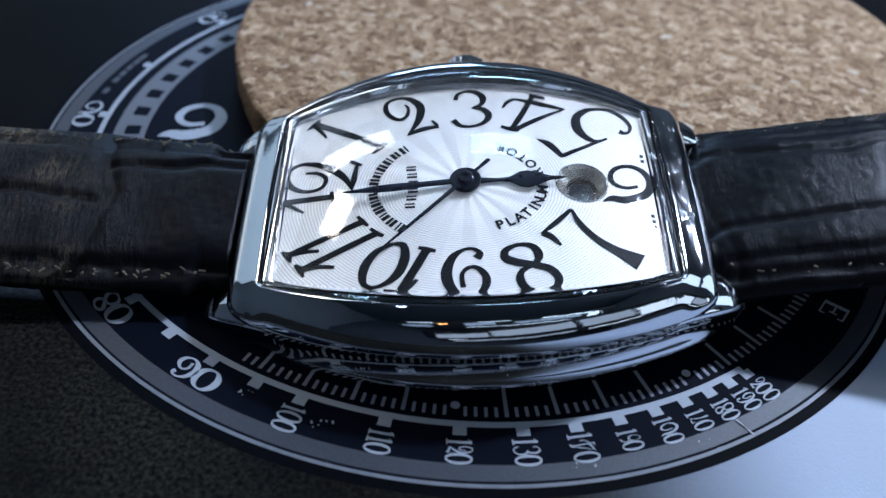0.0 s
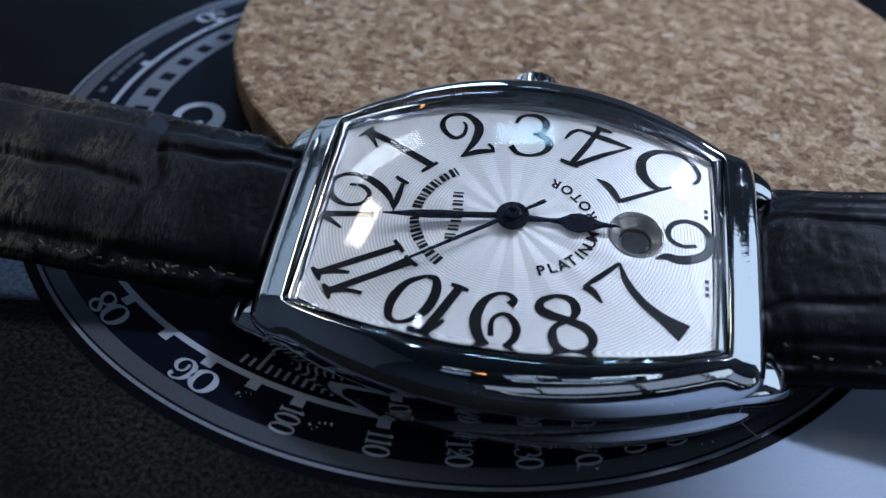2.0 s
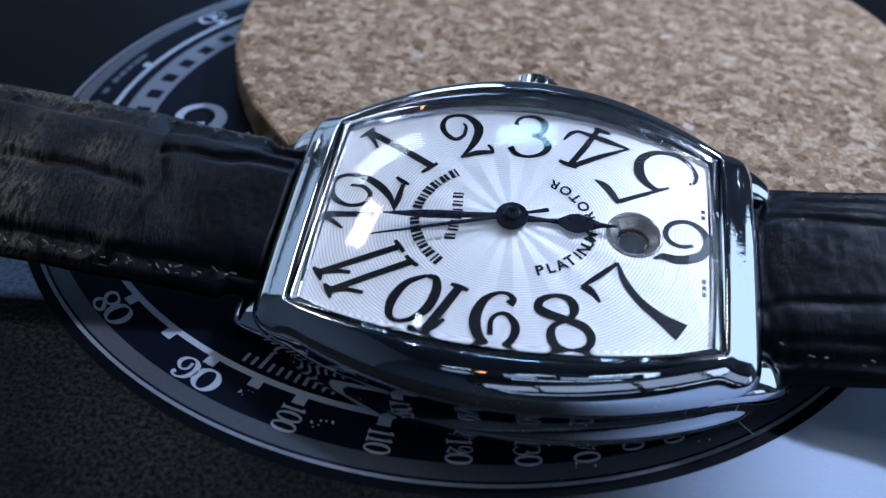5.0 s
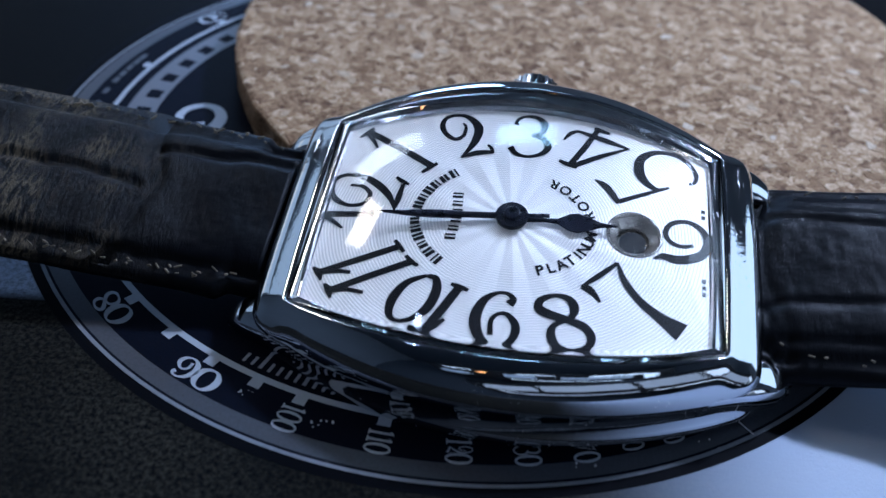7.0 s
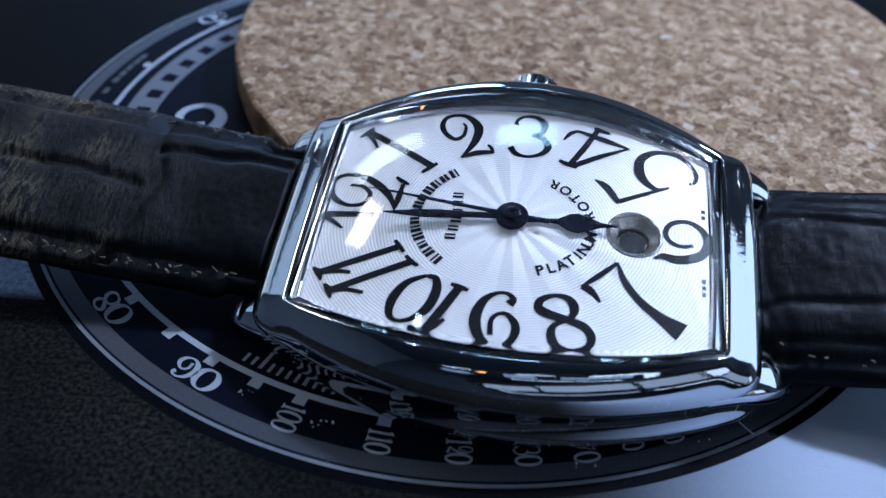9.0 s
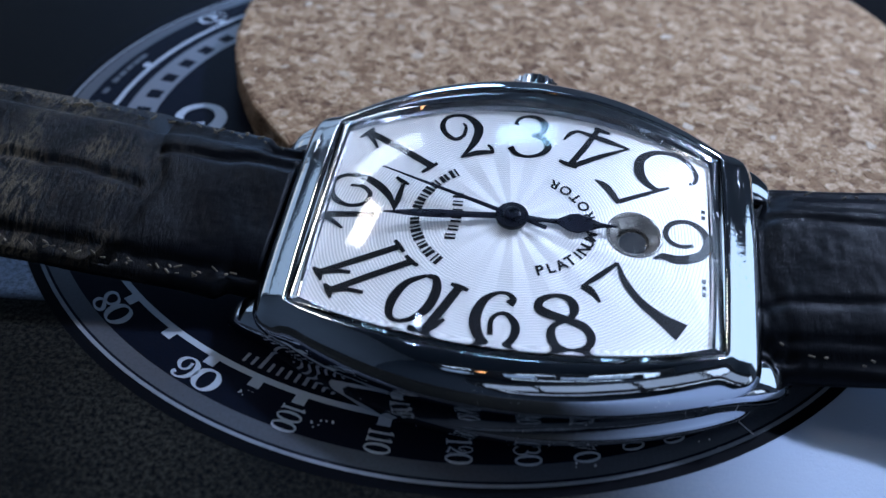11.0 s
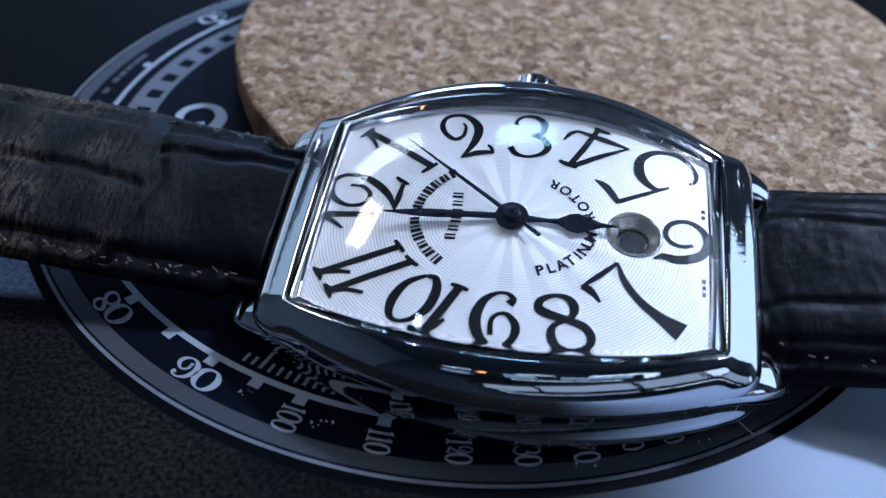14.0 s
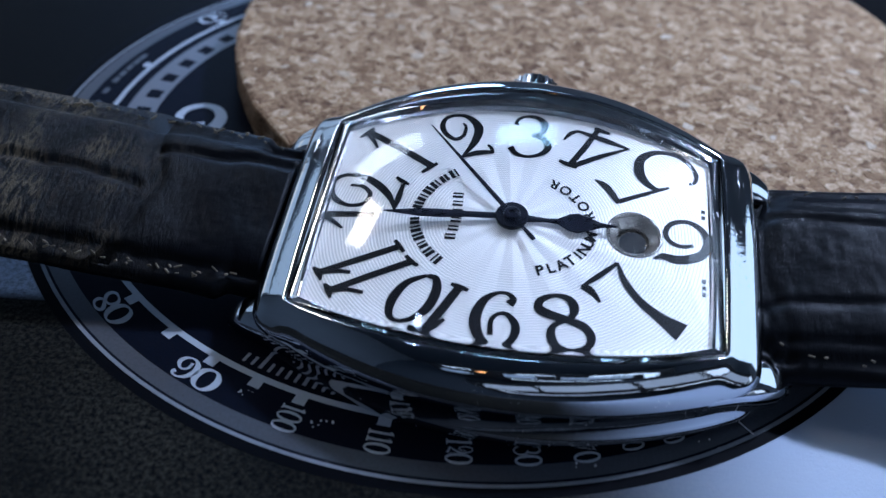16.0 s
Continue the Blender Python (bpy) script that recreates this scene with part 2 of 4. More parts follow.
def lathe(profile, n=48, at=(0, 0, 0)):
    """A turned shape from (radius, height) pairs."""
    rings = [[(at[0] + r * math.cos(2 * math.pi * k / n), at[1] + r * math.sin(2 * math.pi * k / n), at[2] + z) for k in range(n)] for r, z in profile]
    return loft(rings, True, True)


def spline(points, steps=8):
    """Catmull-Rom through tuples of any length."""
    pts = [Vector(p) for p in points]
    if len(pts) == 2:
        return [pts[0].lerp(pts[1], k / 3) for k in range(4)]
    pts = [pts[0] * 2 - pts[1]] + pts + [pts[-1] * 2 - pts[-2]]
    out = []
    for a, b, c, d in zip(pts, pts[1:], pts[2:], pts[3:]):
        for k in range(steps):
            t = k / steps
            out.append(0.5 * (2 * b + (c - a) * t + (2 * a - 5 * b + 4 * c - d) * t * t + (3 * b - a - 3 * c + d) * t ** 3))
    return out + [pts[-2]]


def ribbon(bm, stroke, place, lift, thick, boost=1.0):
    """A pen stroke (x, y, width) laid on a surface; place(x, y, h) gives the point h above it."""
    pts = spline(stroke)
    rows = []
    for k, p in enumerate(pts):
        a, b = pts[max(k - 1, 0)], pts[min(k + 1, len(pts) - 1)]
        d = Vector((b.x - a.x, b.y - a.y))
        d = d.normalized() if d.length > 1e-9 else Vector((1, 0))
        w = max(p.z, 0.04) * boost / 2
        l, r = (p.x - d.y * w, p.y + d.x * w), (p.x + d.y * w, p.y - d.x * w)
        rows.append([bm.verts.new(place(*q, h)) for q, h in ((l, lift), (l, lift + thick), (r, lift + thick), (r, lift))])
    for a, b in zip(rows, rows[1:]):
        for k in range(3):
            bm.faces.new((a[k], a[k + 1], b[k + 1], b[k]))
    for end in (rows[0], rows[-1]):
        bm.faces.new(end)


# Letterforms as pen strokes (x, y, width in millimetres), up is away from the hub; hour and place on the dial.
NUMERALS = {
    1: (1, (-12.30, 7.11), [
        [(0.36, 4.27, 0.70), (0.30, -0.12, 0.70), (0.17, -4.09, 0.70)],
        [(-0.70, 4.43, 0.19), (0.12, 4.20, 0.51), (1.00, 4.02, 0.37)],
        [(0.11, 3.98, 0.56), (-0.31, 2.93, 0.42), (-0.90, 1.84, 0.23)],
        [(-1.00, -3.94, 0.33), (-0.10, -4.18, 0.42), (0.74, -4.43, 0.33)],
    ]),
    2: (2, (-5.87, 9.30), [
        [(0.42, 1.80, 0.19), (0.45, 1.13, 0.33), (-0.21, 0.20, 0.42), (-1.14, 0.15, 0.42), (-1.66, 1.29, 0.51), (-1.53, 2.42, 0.56), (-0.78, 3.19, 0.42), (0.44, 3.03, 0.33), (1.34, 2.10, 0.60), (1.56, 0.52, 0.88), (0.68, -0.85, 0.79), (-0.58, -1.86, 0.42), (-1.51, -2.42, 0.14)],
        [(-1.46, -2.39, 0.19), (0.08, -2.47, 0.60), (1.55, -2.96, 0.37)],
        [(1.53, -1.93, 0.23), (1.66, -2.55, 0.33), (1.57, -3.19, 0.19)],
    ]),
    3: (3, (0.39, 10.03), [
        [(-1.53, 1.41, 0.47), (-1.39, 2.12, 0.37), (-0.65, 2.64, 0.30), (0.54, 2.54, 0.56), (1.26, 1.69, 0.74), (1.04, 0.59, 0.47), (0.14, 0.10, 0.23)],
        [(0.14, 0.10, 0.23), (1.21, -0.09, 0.56), (1.81, -1.03, 0.74), (1.40, -2.01, 0.51), (0.22, -2.64, 0.30), (-1.04, -2.51, 0.42), (-1.81, -1.67, 0.65)],
    ]),
    4: (4, (6.31, 9.17), [
        [(-2.77, -0.52, 0.23), (-2.76, 0.46, 0.42), (-2.39, 1.31, 0.33)],
        [(-2.39, 1.31, 0.28), (0.17, 1.94, 0.60), (2.77, 2.62, 0.19)],
        [(2.71, 2.64, 0.14), (1.19, -0.00, 0.47), (-0.16, -2.78, 0.56)],
        [(-0.48, -2.86, 0.56), (-0.62, -0.26, 0.60), (-0.91, 2.51, 0.51)],
        [(-1.58, -3.07, 0.33), (-0.68, -2.93, 0.47), (0.24, -2.72, 0.28)],
        [(-1.33, 2.68, 0.33), (-0.54, 2.84, 0.42), (0.24, 3.07, 0.23)],
    ]),
    5: (5, (11.63, 7.10), [
        [(-0.96, -4.85, 0.09), (0.19, -4.24, 0.70), (2.27, -4.02, 0.47)],
        [(2.13, -3.95, 0.47), (2.07, -1.47, 0.37), (2.04, 1.44, 0.23)],
        [(2.08, 1.41, 0.19), (1.91, 0.23, 0.42), (0.91, -0.38, 0.70), (-0.48, -0.38, 0.98), (-1.79, 0.42, 0.88), (-2.27, 1.81, 0.60), (-2.01, 3.11, 0.37), (-1.16, 4.32, 0.42), (0.22, 4.85, 0.47), (1.47, 4.78, 0.42), (2.17, 4.12, 0.33), (2.07, 3.54, 0.42), (1.73, 3.26, 0.70)],
    ]),
    6: (6, (15.03, -0.11), [
        [(0.19, 1.16, 0.33), (0.50, 0.02, 0.37), (0.16, -0.99, 0.42), (-0.73, -1.40, 0.51), (-1.86, -0.88, 0.47), (-2.43, 0.41, 0.42), (-2.06, 1.70, 0.56), (-0.76, 2.42, 0.74), (0.80, 2.07, 0.84), (1.65, 1.00, 0.88), (2.09, -0.35, 0.88), (1.98, -1.51, 0.65), (2.43, -2.42, 0.14)],
    ]),
    7: (7, (11.34, -7.37), [
        [(1.93, -4.50, 0.09), (0.49, -4.03, 0.51), (-2.17, -3.42, 0.37)],
        [(1.79, -4.40, 0.70), (1.80, -3.50, 0.65), (2.23, -2.33, 0.23)],
        [(-2.23, -3.45, 0.23), (-0.97, -1.87, 0.60), (-0.15, 0.18, 0.74), (0.10, 2.27, 1.02), (0.11, 4.50, 1.95)],
    ]),
    8: (8, (5.33, -10.80), [
        [(-0.48, -0.23, 0.60), (0.62, -1.08, 0.84), (1.33, -2.03, 0.84), (0.84, -2.77, 0.65), (-0.47, -2.77, 0.42), (-1.44, -2.05, 0.65), (-1.47, -1.01, 0.84), (-0.71, -0.30, 0.51), (0.76, -0.12, 0.51), (1.48, 0.61, 0.79), (1.53, 1.74, 0.74), (0.58, 2.60, 0.42), (-0.75, 2.77, 0.60), (-1.53, 2.06, 0.79), (-1.43, 0.89, 0.79), (-0.39, -0.26, 0.70)],
    ]),
    9: (9, (-0.33, -11.22), [
        [(-0.94, -1.53, 0.79), (-1.24, -2.08, 0.60), (-0.67, -2.60, 0.37), (0.25, -2.51, 0.37), (1.24, -1.61, 0.74), (1.74, 0.09, 1.02), (1.37, 1.63, 0.93), (0.50, 2.51, 0.56), (-0.58, 2.60, 0.33), (-1.52, 1.87, 0.65), (-1.74, 0.65, 0.74), (-1.08, -0.38, 0.51), (-0.28, -0.52, 0.37), (0.36, 0.22, 0.42), (0.29, 1.65, 0.51)],
    ]),
    10: (10, (-6.52, -10.18), [
        [(1.58, -2.06, 0.33), (0.67, -2.24, 0.65), (-0.19, -1.19, 0.88), (-0.61, 0.55, 0.88), (-0.23, 2.08, 0.51), (0.66, 3.00, 0.33), (1.68, 2.87, 0.65), (2.47, 1.41, 0.88), (2.48, -0.51, 0.65), (1.58, -2.06, 0.33)],
        [(-1.86, 2.74, 0.79), (-1.72, 0.03, 0.84), (-1.49, -2.83, 0.79)],
        [(-0.70, -2.63, 0.33), (-1.49, -2.83, 0.47), (-2.30, -3.00, 0.33)],
        [(-1.94, 2.41, 0.47), (-2.27, 1.54, 0.47), (-2.48, 0.53, 0.33)],
        [(-0.46, 2.87, 0.28), (-1.35, 2.69, 0.60), (-2.26, 2.44, 0.28)],
    ]),
    11: (11, (-12.39, -7.31), [
        [(1.53, 3.89, 0.65), (1.25, 0.06, 0.65), (1.01, -3.55, 0.65)],
        [(1.85, -3.38, 0.33), (1.07, -3.53, 0.42), (0.26, -3.66, 0.33)],
        [(1.53, 3.89, 0.51), (1.01, 2.57, 0.42), (0.24, 1.39, 0.33)],
        [(2.35, 4.27, 0.28), (1.54, 4.01, 0.65), (0.66, 4.05, 0.23)],
        [(-0.82, 3.61, 0.65), (-0.92, -0.06, 0.65), (-1.04, -3.96, 0.65)],
        [(-0.23, -3.69, 0.33), (-1.04, -3.96, 0.42), (-1.70, -4.27, 0.33)],
        [(-0.82, 3.61, 0.51), (-1.38, 2.28, 0.42), (-2.35, 1.03, 0.33)],
        [(0.10, 3.89, 0.28), (-0.71, 3.72, 0.65), (-1.63, 3.82, 0.23)],
    ]),
    12: (12, (-15.54, -1.66), [
        [(0.43, 2.34, 0.65), (0.47, -0.08, 0.65), (0.51, -2.52, 0.65)],
        [(1.18, -2.38, 0.33), (0.51, -2.52, 0.42), (-0.15, -2.67, 0.33)],
        [(0.22, 2.18, 0.51), (-0.39, 1.19, 0.42), (-1.18, 0.12, 0.23)],
        [(1.11, 2.67, 0.23), (0.43, 2.32, 0.60), (-0.30, 2.26, 0.23)],
    ]),
    13: (12, (-14.07, 1.57), [
        [(0.85, 1.95, 0.23), (0.68, 0.69, 0.37), (-0.24, -0.21, 0.47), (-1.37, 0.13, 0.42), (-1.68, 1.54, 0.37), (-0.99, 2.98, 0.56), (0.23, 3.71, 0.60), (1.55, 3.59, 0.47), (2.17, 2.43, 0.42), (1.78, 0.62, 0.65), (0.73, -0.99, 0.79), (-0.56, -2.20, 0.60), (-2.17, -2.94, 0.14)],
        [(-2.02, -2.91, 0.19), (-0.65, -3.01, 0.60), (1.11, -3.17, 0.37)],
        [(1.97, -2.37, 0.28), (1.45, -3.06, 0.42), (1.14, -3.71, 0.23)],
    ]),
}


# ---------------------------------------------------------------- room
def build_room():
    half, high, low = 1.3, 1.7, -0.75
    dark = plain_material("charcoal_painted_wall", (0.10, 0.115, 0.14), 0.8, scale=8)
    for name, size, at in (("floor", (2.8, 2.8, 0.1), (0, 0, low - 0.05)), ("ceiling", (2.8, 2.8, 0.1), (0, 0, high + 0.05)),
                           ("wall_north", (2.8, 0.1, high - low), (0, half + 0.05, (high + low) / 2)), ("wall_south", (2.8, 0.1, high - low), (0, -half - 0.05, (high + low) / 2)),
                           ("wall_east", (0.1, 2.6, high - low), (half + 0.05, 0, (high + low) / 2)), ("wall_west", (0.1, 2.6, high - low), (-half - 0.05, 0, (high + low) / 2))):
        tagged(mesh_object(name, box(*size, at=at), dark if name in ("ceiling", "wall_south", "floor") else WALL), kind="structure")


def build_table():
    table = tagged(new("table"), "dark laminate work table under the mat", "table")
    part("tabletop", box(1.3, 0.8, 0.028, 0.002, (0.1, 0.1, -0.017)), TABLE, table)
    for x in (-0.5, 0.7):
        for y in (-0.26, 0.46):
            part("leg", box(0.045, 0.045, 0.719, 0.002, (x, y, -0.3905)), TABLE, table)


def glow_material(name, colour, strength):
    n = Nodes(name)
    n.set(Base_Color=(0.8, 0.8, 0.8, 1), Emission_Color=(*colour, 1), Emission_Strength=strength)
    return n.mat


def build_window():
    """A daylit window in the east wall, seen only mirrored in the steel."""
    window = tagged(new("window_1"), kind="structure")
    glow = glow_material("window_daylight", (0.66, 0.83, 1.0), 1.3)
    part("pane", box(0.006, 0.66, 1.36, 0, (1.290, 0.41, 0.76)), glow, window)
    for y in (0.06, 0.76):
        part("window_frame", box(0.03, 0.04, 1.44, 0.004, (1.283, y, 0.76)), WALL, window)
    for z in (0.06, 1.46):
        part("window_frame", box(0.028, 0.66, 0.04, 0.004, (1.284, 0.41, z)), WALL, window)


def build_side_windows():
    """Dim unseen windows added round the north-west corner of the room, for the end of the case to mirror."""
    window = tagged(new("added_window_2"), kind="structure")
    glow = glow_material("dim_added_glow", (0.60, 0.80, 1.0), 0.42)
    part("pane", box(0.60, 0.006, 1.5, 0, (-0.95, 1.290, 0.35)), glow, window)
    for x in (-1.27, -1.02, -0.63):
        part("window_frame", box(0.04, 0.03, 1.58, 0.004, (x, 1.283, 0.35)), WALL, window)
    for z in (-0.42, 1.12):
        part("window_frame", box(0.60, 0.028, 0.04, 0.004, (-0.95, 1.284, z)), WALL, window)
    other = tagged(new("added_window_3"), kind="structure")
    # Warm strip added to put a warm streak into that reflection.
    warm = glow_material("warm_added_glow", (1.0, 0.86, 0.62), 1.1)
    part("pane", box(0.006, 0.56, 1.5, 0, (-1.290, 0.94, 0.35)), glow, other)
    part("pane", box(0.006, 0.56, 0.07, 0, (-1.282, 0.94, 0.42)), warm, other)
    for y in (0.64, 1.235):
        part("window_frame", box(0.03, 0.04, 1.58, 0.004, (-1.283, y, 0.35)), WALL, other)
    for z in (-0.42, 0.2, 1.12):
        part("window_frame", box(0.028, 0.55, 0.03, 0.004, (-1.284, 0.937, z)), WALL, other)


def build_ceiling_panel():
    """A pale flat glowing panel, divided by dark bars, added behind the camera to be mirrored in the case's flank."""
    light = tagged(new("reflection_panel"), kind="structure")
    light.matrix_world = look(AIM + Vector((0.45, -0.80, 0.42)) * 1.0, AIM, 0)
    dim, clear = glow_material("panel_glow", (0.70, 0.82, 1.0), 0.30), glow_material("bright_panel_glow", (0.75, 0.87, 1.0), 1.0)
    for x, y, wide, tall, glow in ((-0.62, 0.02, 0.40, 0.20, dim), (-0.14, 0.05, 0.50, 0.26, dim), (0.30, 0.03, 0.32, 0.30, dim), (0.62, -0.02, 0.26, 0.36, clear), (-0.30, -0.22, 0.80, 0.05, dim), (0.35, -0.24, 0.36, 0.03, clear), (-0.66, -0.14, 0.14, 0.03, clear)):
        part("diffuser", box(wide, tall, 0.01, 0.004, (x, y, 0)), glow, light)
    part("frame", box(1.9, 0.62, 0.012, 0.004, (0, 0, 0.012)), TABLE, light)


def build_upper_panel():
    """A second run of glowing pieces, added higher up, to be mirrored along the shoulder of the case."""
    light = tagged(new("reflection_panel"), kind="structure")
    light.matrix_world = look(AIM + Vector((0.14, -0.74, 0.94)), AIM, 0)
    cool, amber = glow_material("cool_panel_glow", (0.70, 0.85, 1.0), 1.5), glow_material("amber_panel_glow", (1.0, 0.40, 0.10), 3.0)
    soft = glow_material("soft_panel_glow", (0.50, 0.70, 1.0), 0.3)
    for x, y, wide, tall, glow in ((0.42, 0.10, 0.34, 0.05, cool), (0.30, 0.00, 0.44, 0.10, soft), (0.62, -0.02, 0.08, 0.22, cool), (-0.05, 0.13, 0.22, 0.03, cool), (-0.16, 0.02, 0.20, 0.14, soft), (-0.40, 0.06, 0.05, 0.05, amber), (-0.56, 0.12, 0.20, 0.03, cool), (-0.62, -0.06, 0.22, 0.10, soft), (0.10, -0.13, 0.70, 0.02, cool)):
        part("diffuser", box(wide, tall, 0.01, 0.004, (x, y, 0)), glow, light)
    part("frame", box(1.6, 0.44, 0.012, 0.004, (0, 0, 0.012)), TABLE, light)


build_room()
build_table()
build_window()
build_side_windows()
build_ceiling_panel()
build_upper_panel()


# ---------------------------------------------------------------- printed mat
def flat(x, y, h):
    return (x * MM, y * MM, h * MM)


def arc_band(r0, r1, a0, a1, h, thick=0.02, step=1.0):
    """A band of a ring, angles in degrees clockwise from the top."""
    n = max(2, int(abs(a1 - a0) / step))
    bm = bmesh.new()
    rows = []
    for k in range(n + 1):
        a = radians(a0 + (a1 - a0) * k / n)
        s, c = math.sin(a), math.cos(a)
        rows.append([bm.verts.new((r * s * MM, r * c * MM, z * MM)) for r, z in ((r0, h), (r0, h + thick), (r1, h + thick), (r1, h))])
    for a, b in zip(rows, rows[1:]):
        for k in range(3):
            bm.faces.new((a[k], a[k + 1], b[k + 1], b[k]))
    bm.faces.new(rows[0]), bm.faces.new(rows[-1])
    bmesh.ops.recalc_face_normals(bm, faces=bm.faces)
    return bm


def digit_strokes(d):
    """The dial's letterform of a digit, scaled to a height of 1 about its middle."""
    if d == 0:
        ring = [(0.36 * math.sin(radians(t)), 0.5 * math.cos(radians(t)), 0.07 + 0.16 * abs(math.sin(radians(t))) ** 1.5) for t in range(0, 361, 30)]
        return [ring], 0.86
    if d == 1:
        return [[(0.0, -0.5, 0.2), (0.0, 0.5, 0.2)], [(-0.24, -0.48, 0.06), (0.24, -0.48, 0.06)], [(-0.22, 0.36, 0.05), (0.0, 0.47, 0.08)]], 0.6
    strokes = NUMERALS[d][2]
    ys = [p[1] for s in strokes for p in s]
    xs = [p[0] for s in strokes for p in s]
    k = 1 / (max(ys) - min(ys))
    my, mx = (max(ys) + min(ys)) / 2, (max(xs) + min(xs)) / 2
    return [[((x - mx) * k, (y - my) * k, w * k) for x, y, w in s] for s in strokes], (max(xs) - min(xs)) * k + 0.14


def number_mesh(text, size, x, y, turn, stretch=1.0, weight=1.0):
    """Digits in a row, centred at x, y (mm) and turned by so many degrees."""
    bm = bmesh.new()
    sets = [digit_strokes(int(c)) for c in text]
    total = sum(w for _, w in sets)
    pen = -total / 2
    c, s = math.cos(radians(turn)), math.sin(radians(turn))
    for n, (strokes, wide) in enumerate(sets):
        mid = pen + wide / 2
        pen += wide
        for k, st in enumerate(strokes):
            def place(u, v, h):
                u, v = (u + mid) * size * stretch, v * size
                return flat(x + c * u - s * v, y + s * u + c * v, h)
            ribbon(bm, st, place, 0.03 + 0.004 * k, 0.02, weight)
    bmesh.ops.recalc_face_normals(bm, faces=bm.faces)
    return bm


def build_mat():
    mat = tagged(new("desk_mat"), "black woven mat printed with a large chronograph dial", "desk mat")
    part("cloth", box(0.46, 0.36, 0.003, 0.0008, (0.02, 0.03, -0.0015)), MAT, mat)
    for ob in (part("printed_rim", arc_band(47.6, 49.2, 0, 360, 0.0), PRINT_STEEL, mat, "steel-grey printed bezel rim"),
               part("rim_line", arc_band(49.45, 49.8, 0, 360, 0.0), PRINT_LINE, mat, "thin bright printed line"),
               part("rim_shadow_line", arc_band(49.85, 50.8, 0, 360, 0.0), BLACK_PRINT, mat, "dark printed outline")):
        ob.location = (0.0, -0.4 * MM, 0.0)
    part("scale_line", arc_band(43.6, 44.2, 143.9, 345, 0.0), PRINT_WHITE, mat, "pale printed scale line")
    # Pulse scale: the angle of a number runs with its inverse.
    for v in (200, 190, 180, 170, 160, 150, 140, 130, 120, 110, 100, 95, 90, 85, 80, 75, 70, 65, 60, 55, 50, 45):
        a = 90 + 10800 / v
        part("scale_tick", arc_band(44.2, 45.1, a - 0.75, a + 0.75, 0.0), PRINT_WHITE, mat)
        if v in (95, 85, 75, 65, 55, 45):
            continue
        ra = radians(a)
        long_way = v >= 100
        r = 47.0 if not long_way else 46.75
        if v == 80 or v == 90 or v in (70, 60, 50):
            part("scale_number", number_mesh(str(v), 2.3, 46.5 * math.sin(ra), 46.5 * math.cos(ra), 180 - a, 1.25, 1.05), PRINT_WHITE, mat)
        else:
            part("scale_number", number_mesh(str(v), 2.15 if v < 150 else 1.85, r * math.sin(ra), r * math.cos(ra), 90 - a, 0.56, 0.95), PRINT_WHITE, mat)
    # Seconds track inside it.
    for k in range(0, 300):
        a = 102.6 + k * 1.2
        if a > 208:
            break
        whole = k % 5 == 0
        if whole and k in (40, 65):
            continue
        part("second_tick", arc_band(39.9 if whole else 42.0, 43.05, a - (0.24 if whole else 0.2), a + (0.24 if whole else 0.2), 0.0, step=0.3), PRINT_TICK, mat)
    # Chequered minute ring far side.
    part("minute_ring_line", arc_band(38.6, 39.3, 258, 345, 0.0), PRINT_BLOCK, mat)
    for k in range(14):
        a = 262.8 + 6 * k
        part("minute_block", arc_band(39.3, 41.1, a - 1.6, a + 1.6, 0.0), PRINT_BLOCK, mat)
    part("minute_ring_line", arc_band(41.1, 42.3, 258, 345, 0.0), PRINT_BLOCK, mat)
    part("hour_number", number_mesh("6", 6.4, -33.6, -0.3, -90, 1.15, 1.5), PRINT_WHITE, mat, "large printed hour numeral")
    for a in (180.6, 150.6):
        x, y = 41.9 * math.sin(radians(a)), 41.9 * math.cos(radians(a))
        part("hour_dot", lathe([(0.42 * MM, 0.0), (0.42 * MM, 0.026 * MM)], 20, (x * MM, y * MM, 0)), PRINT_WHITE, mat)
    # One printed capital beside the scale.
    a = 126.0
    bm = bmesh.new()
    for k, st in enumerate(([(-1.1, -1.5, 0.55), (-1.1, 1.5, 0.55)], [(-1.4, 1.45, 0.22), (1.2, 1.45, 0.22)], [(-1.4, -1.45, 0.22), (1.2, -1.45, 0.22)],
                            [(-1.1, 0, 0.22), (0.5, 0, 0.22)], [(1.2, 1.5, 0.25), (1.2, 0.8, 0.15)], [(1.2, -1.5, 0.25), (1.2, -0.8, 0.15)], [(0.5, 0.5, 0.2), (0.5, -0.5, 0.2)])):
        def place(u, v, h):
            x, y = 0.8 * v, -0.8 * u
            px, py = 45.8 * math.sin(radians(a)), 45.8 * math.cos(radians(a))
            return flat(px + x * math.cos(radians(90 - a)) - y * math.sin(radians(90 - a)), py + x * math.sin(radians(90 - a)) + y * math.cos(radians(90 - a)), h)
        ribbon(bm, st, place, 0.03 + 0.004 * k, 0.02)
    part("printed_letter", bm, PRINT_WHITE, mat)
    # A few unreadable words between rim and scale, as bars.
    for a in (276, 279.5, 281.6, 283.7, 285.8, 287.6):
        part("printed_word_bar", arc_band(46.0, 46.7, a, a + 1.6, 0.0), PRINT_DIM, mat)
    return mat


build_mat()


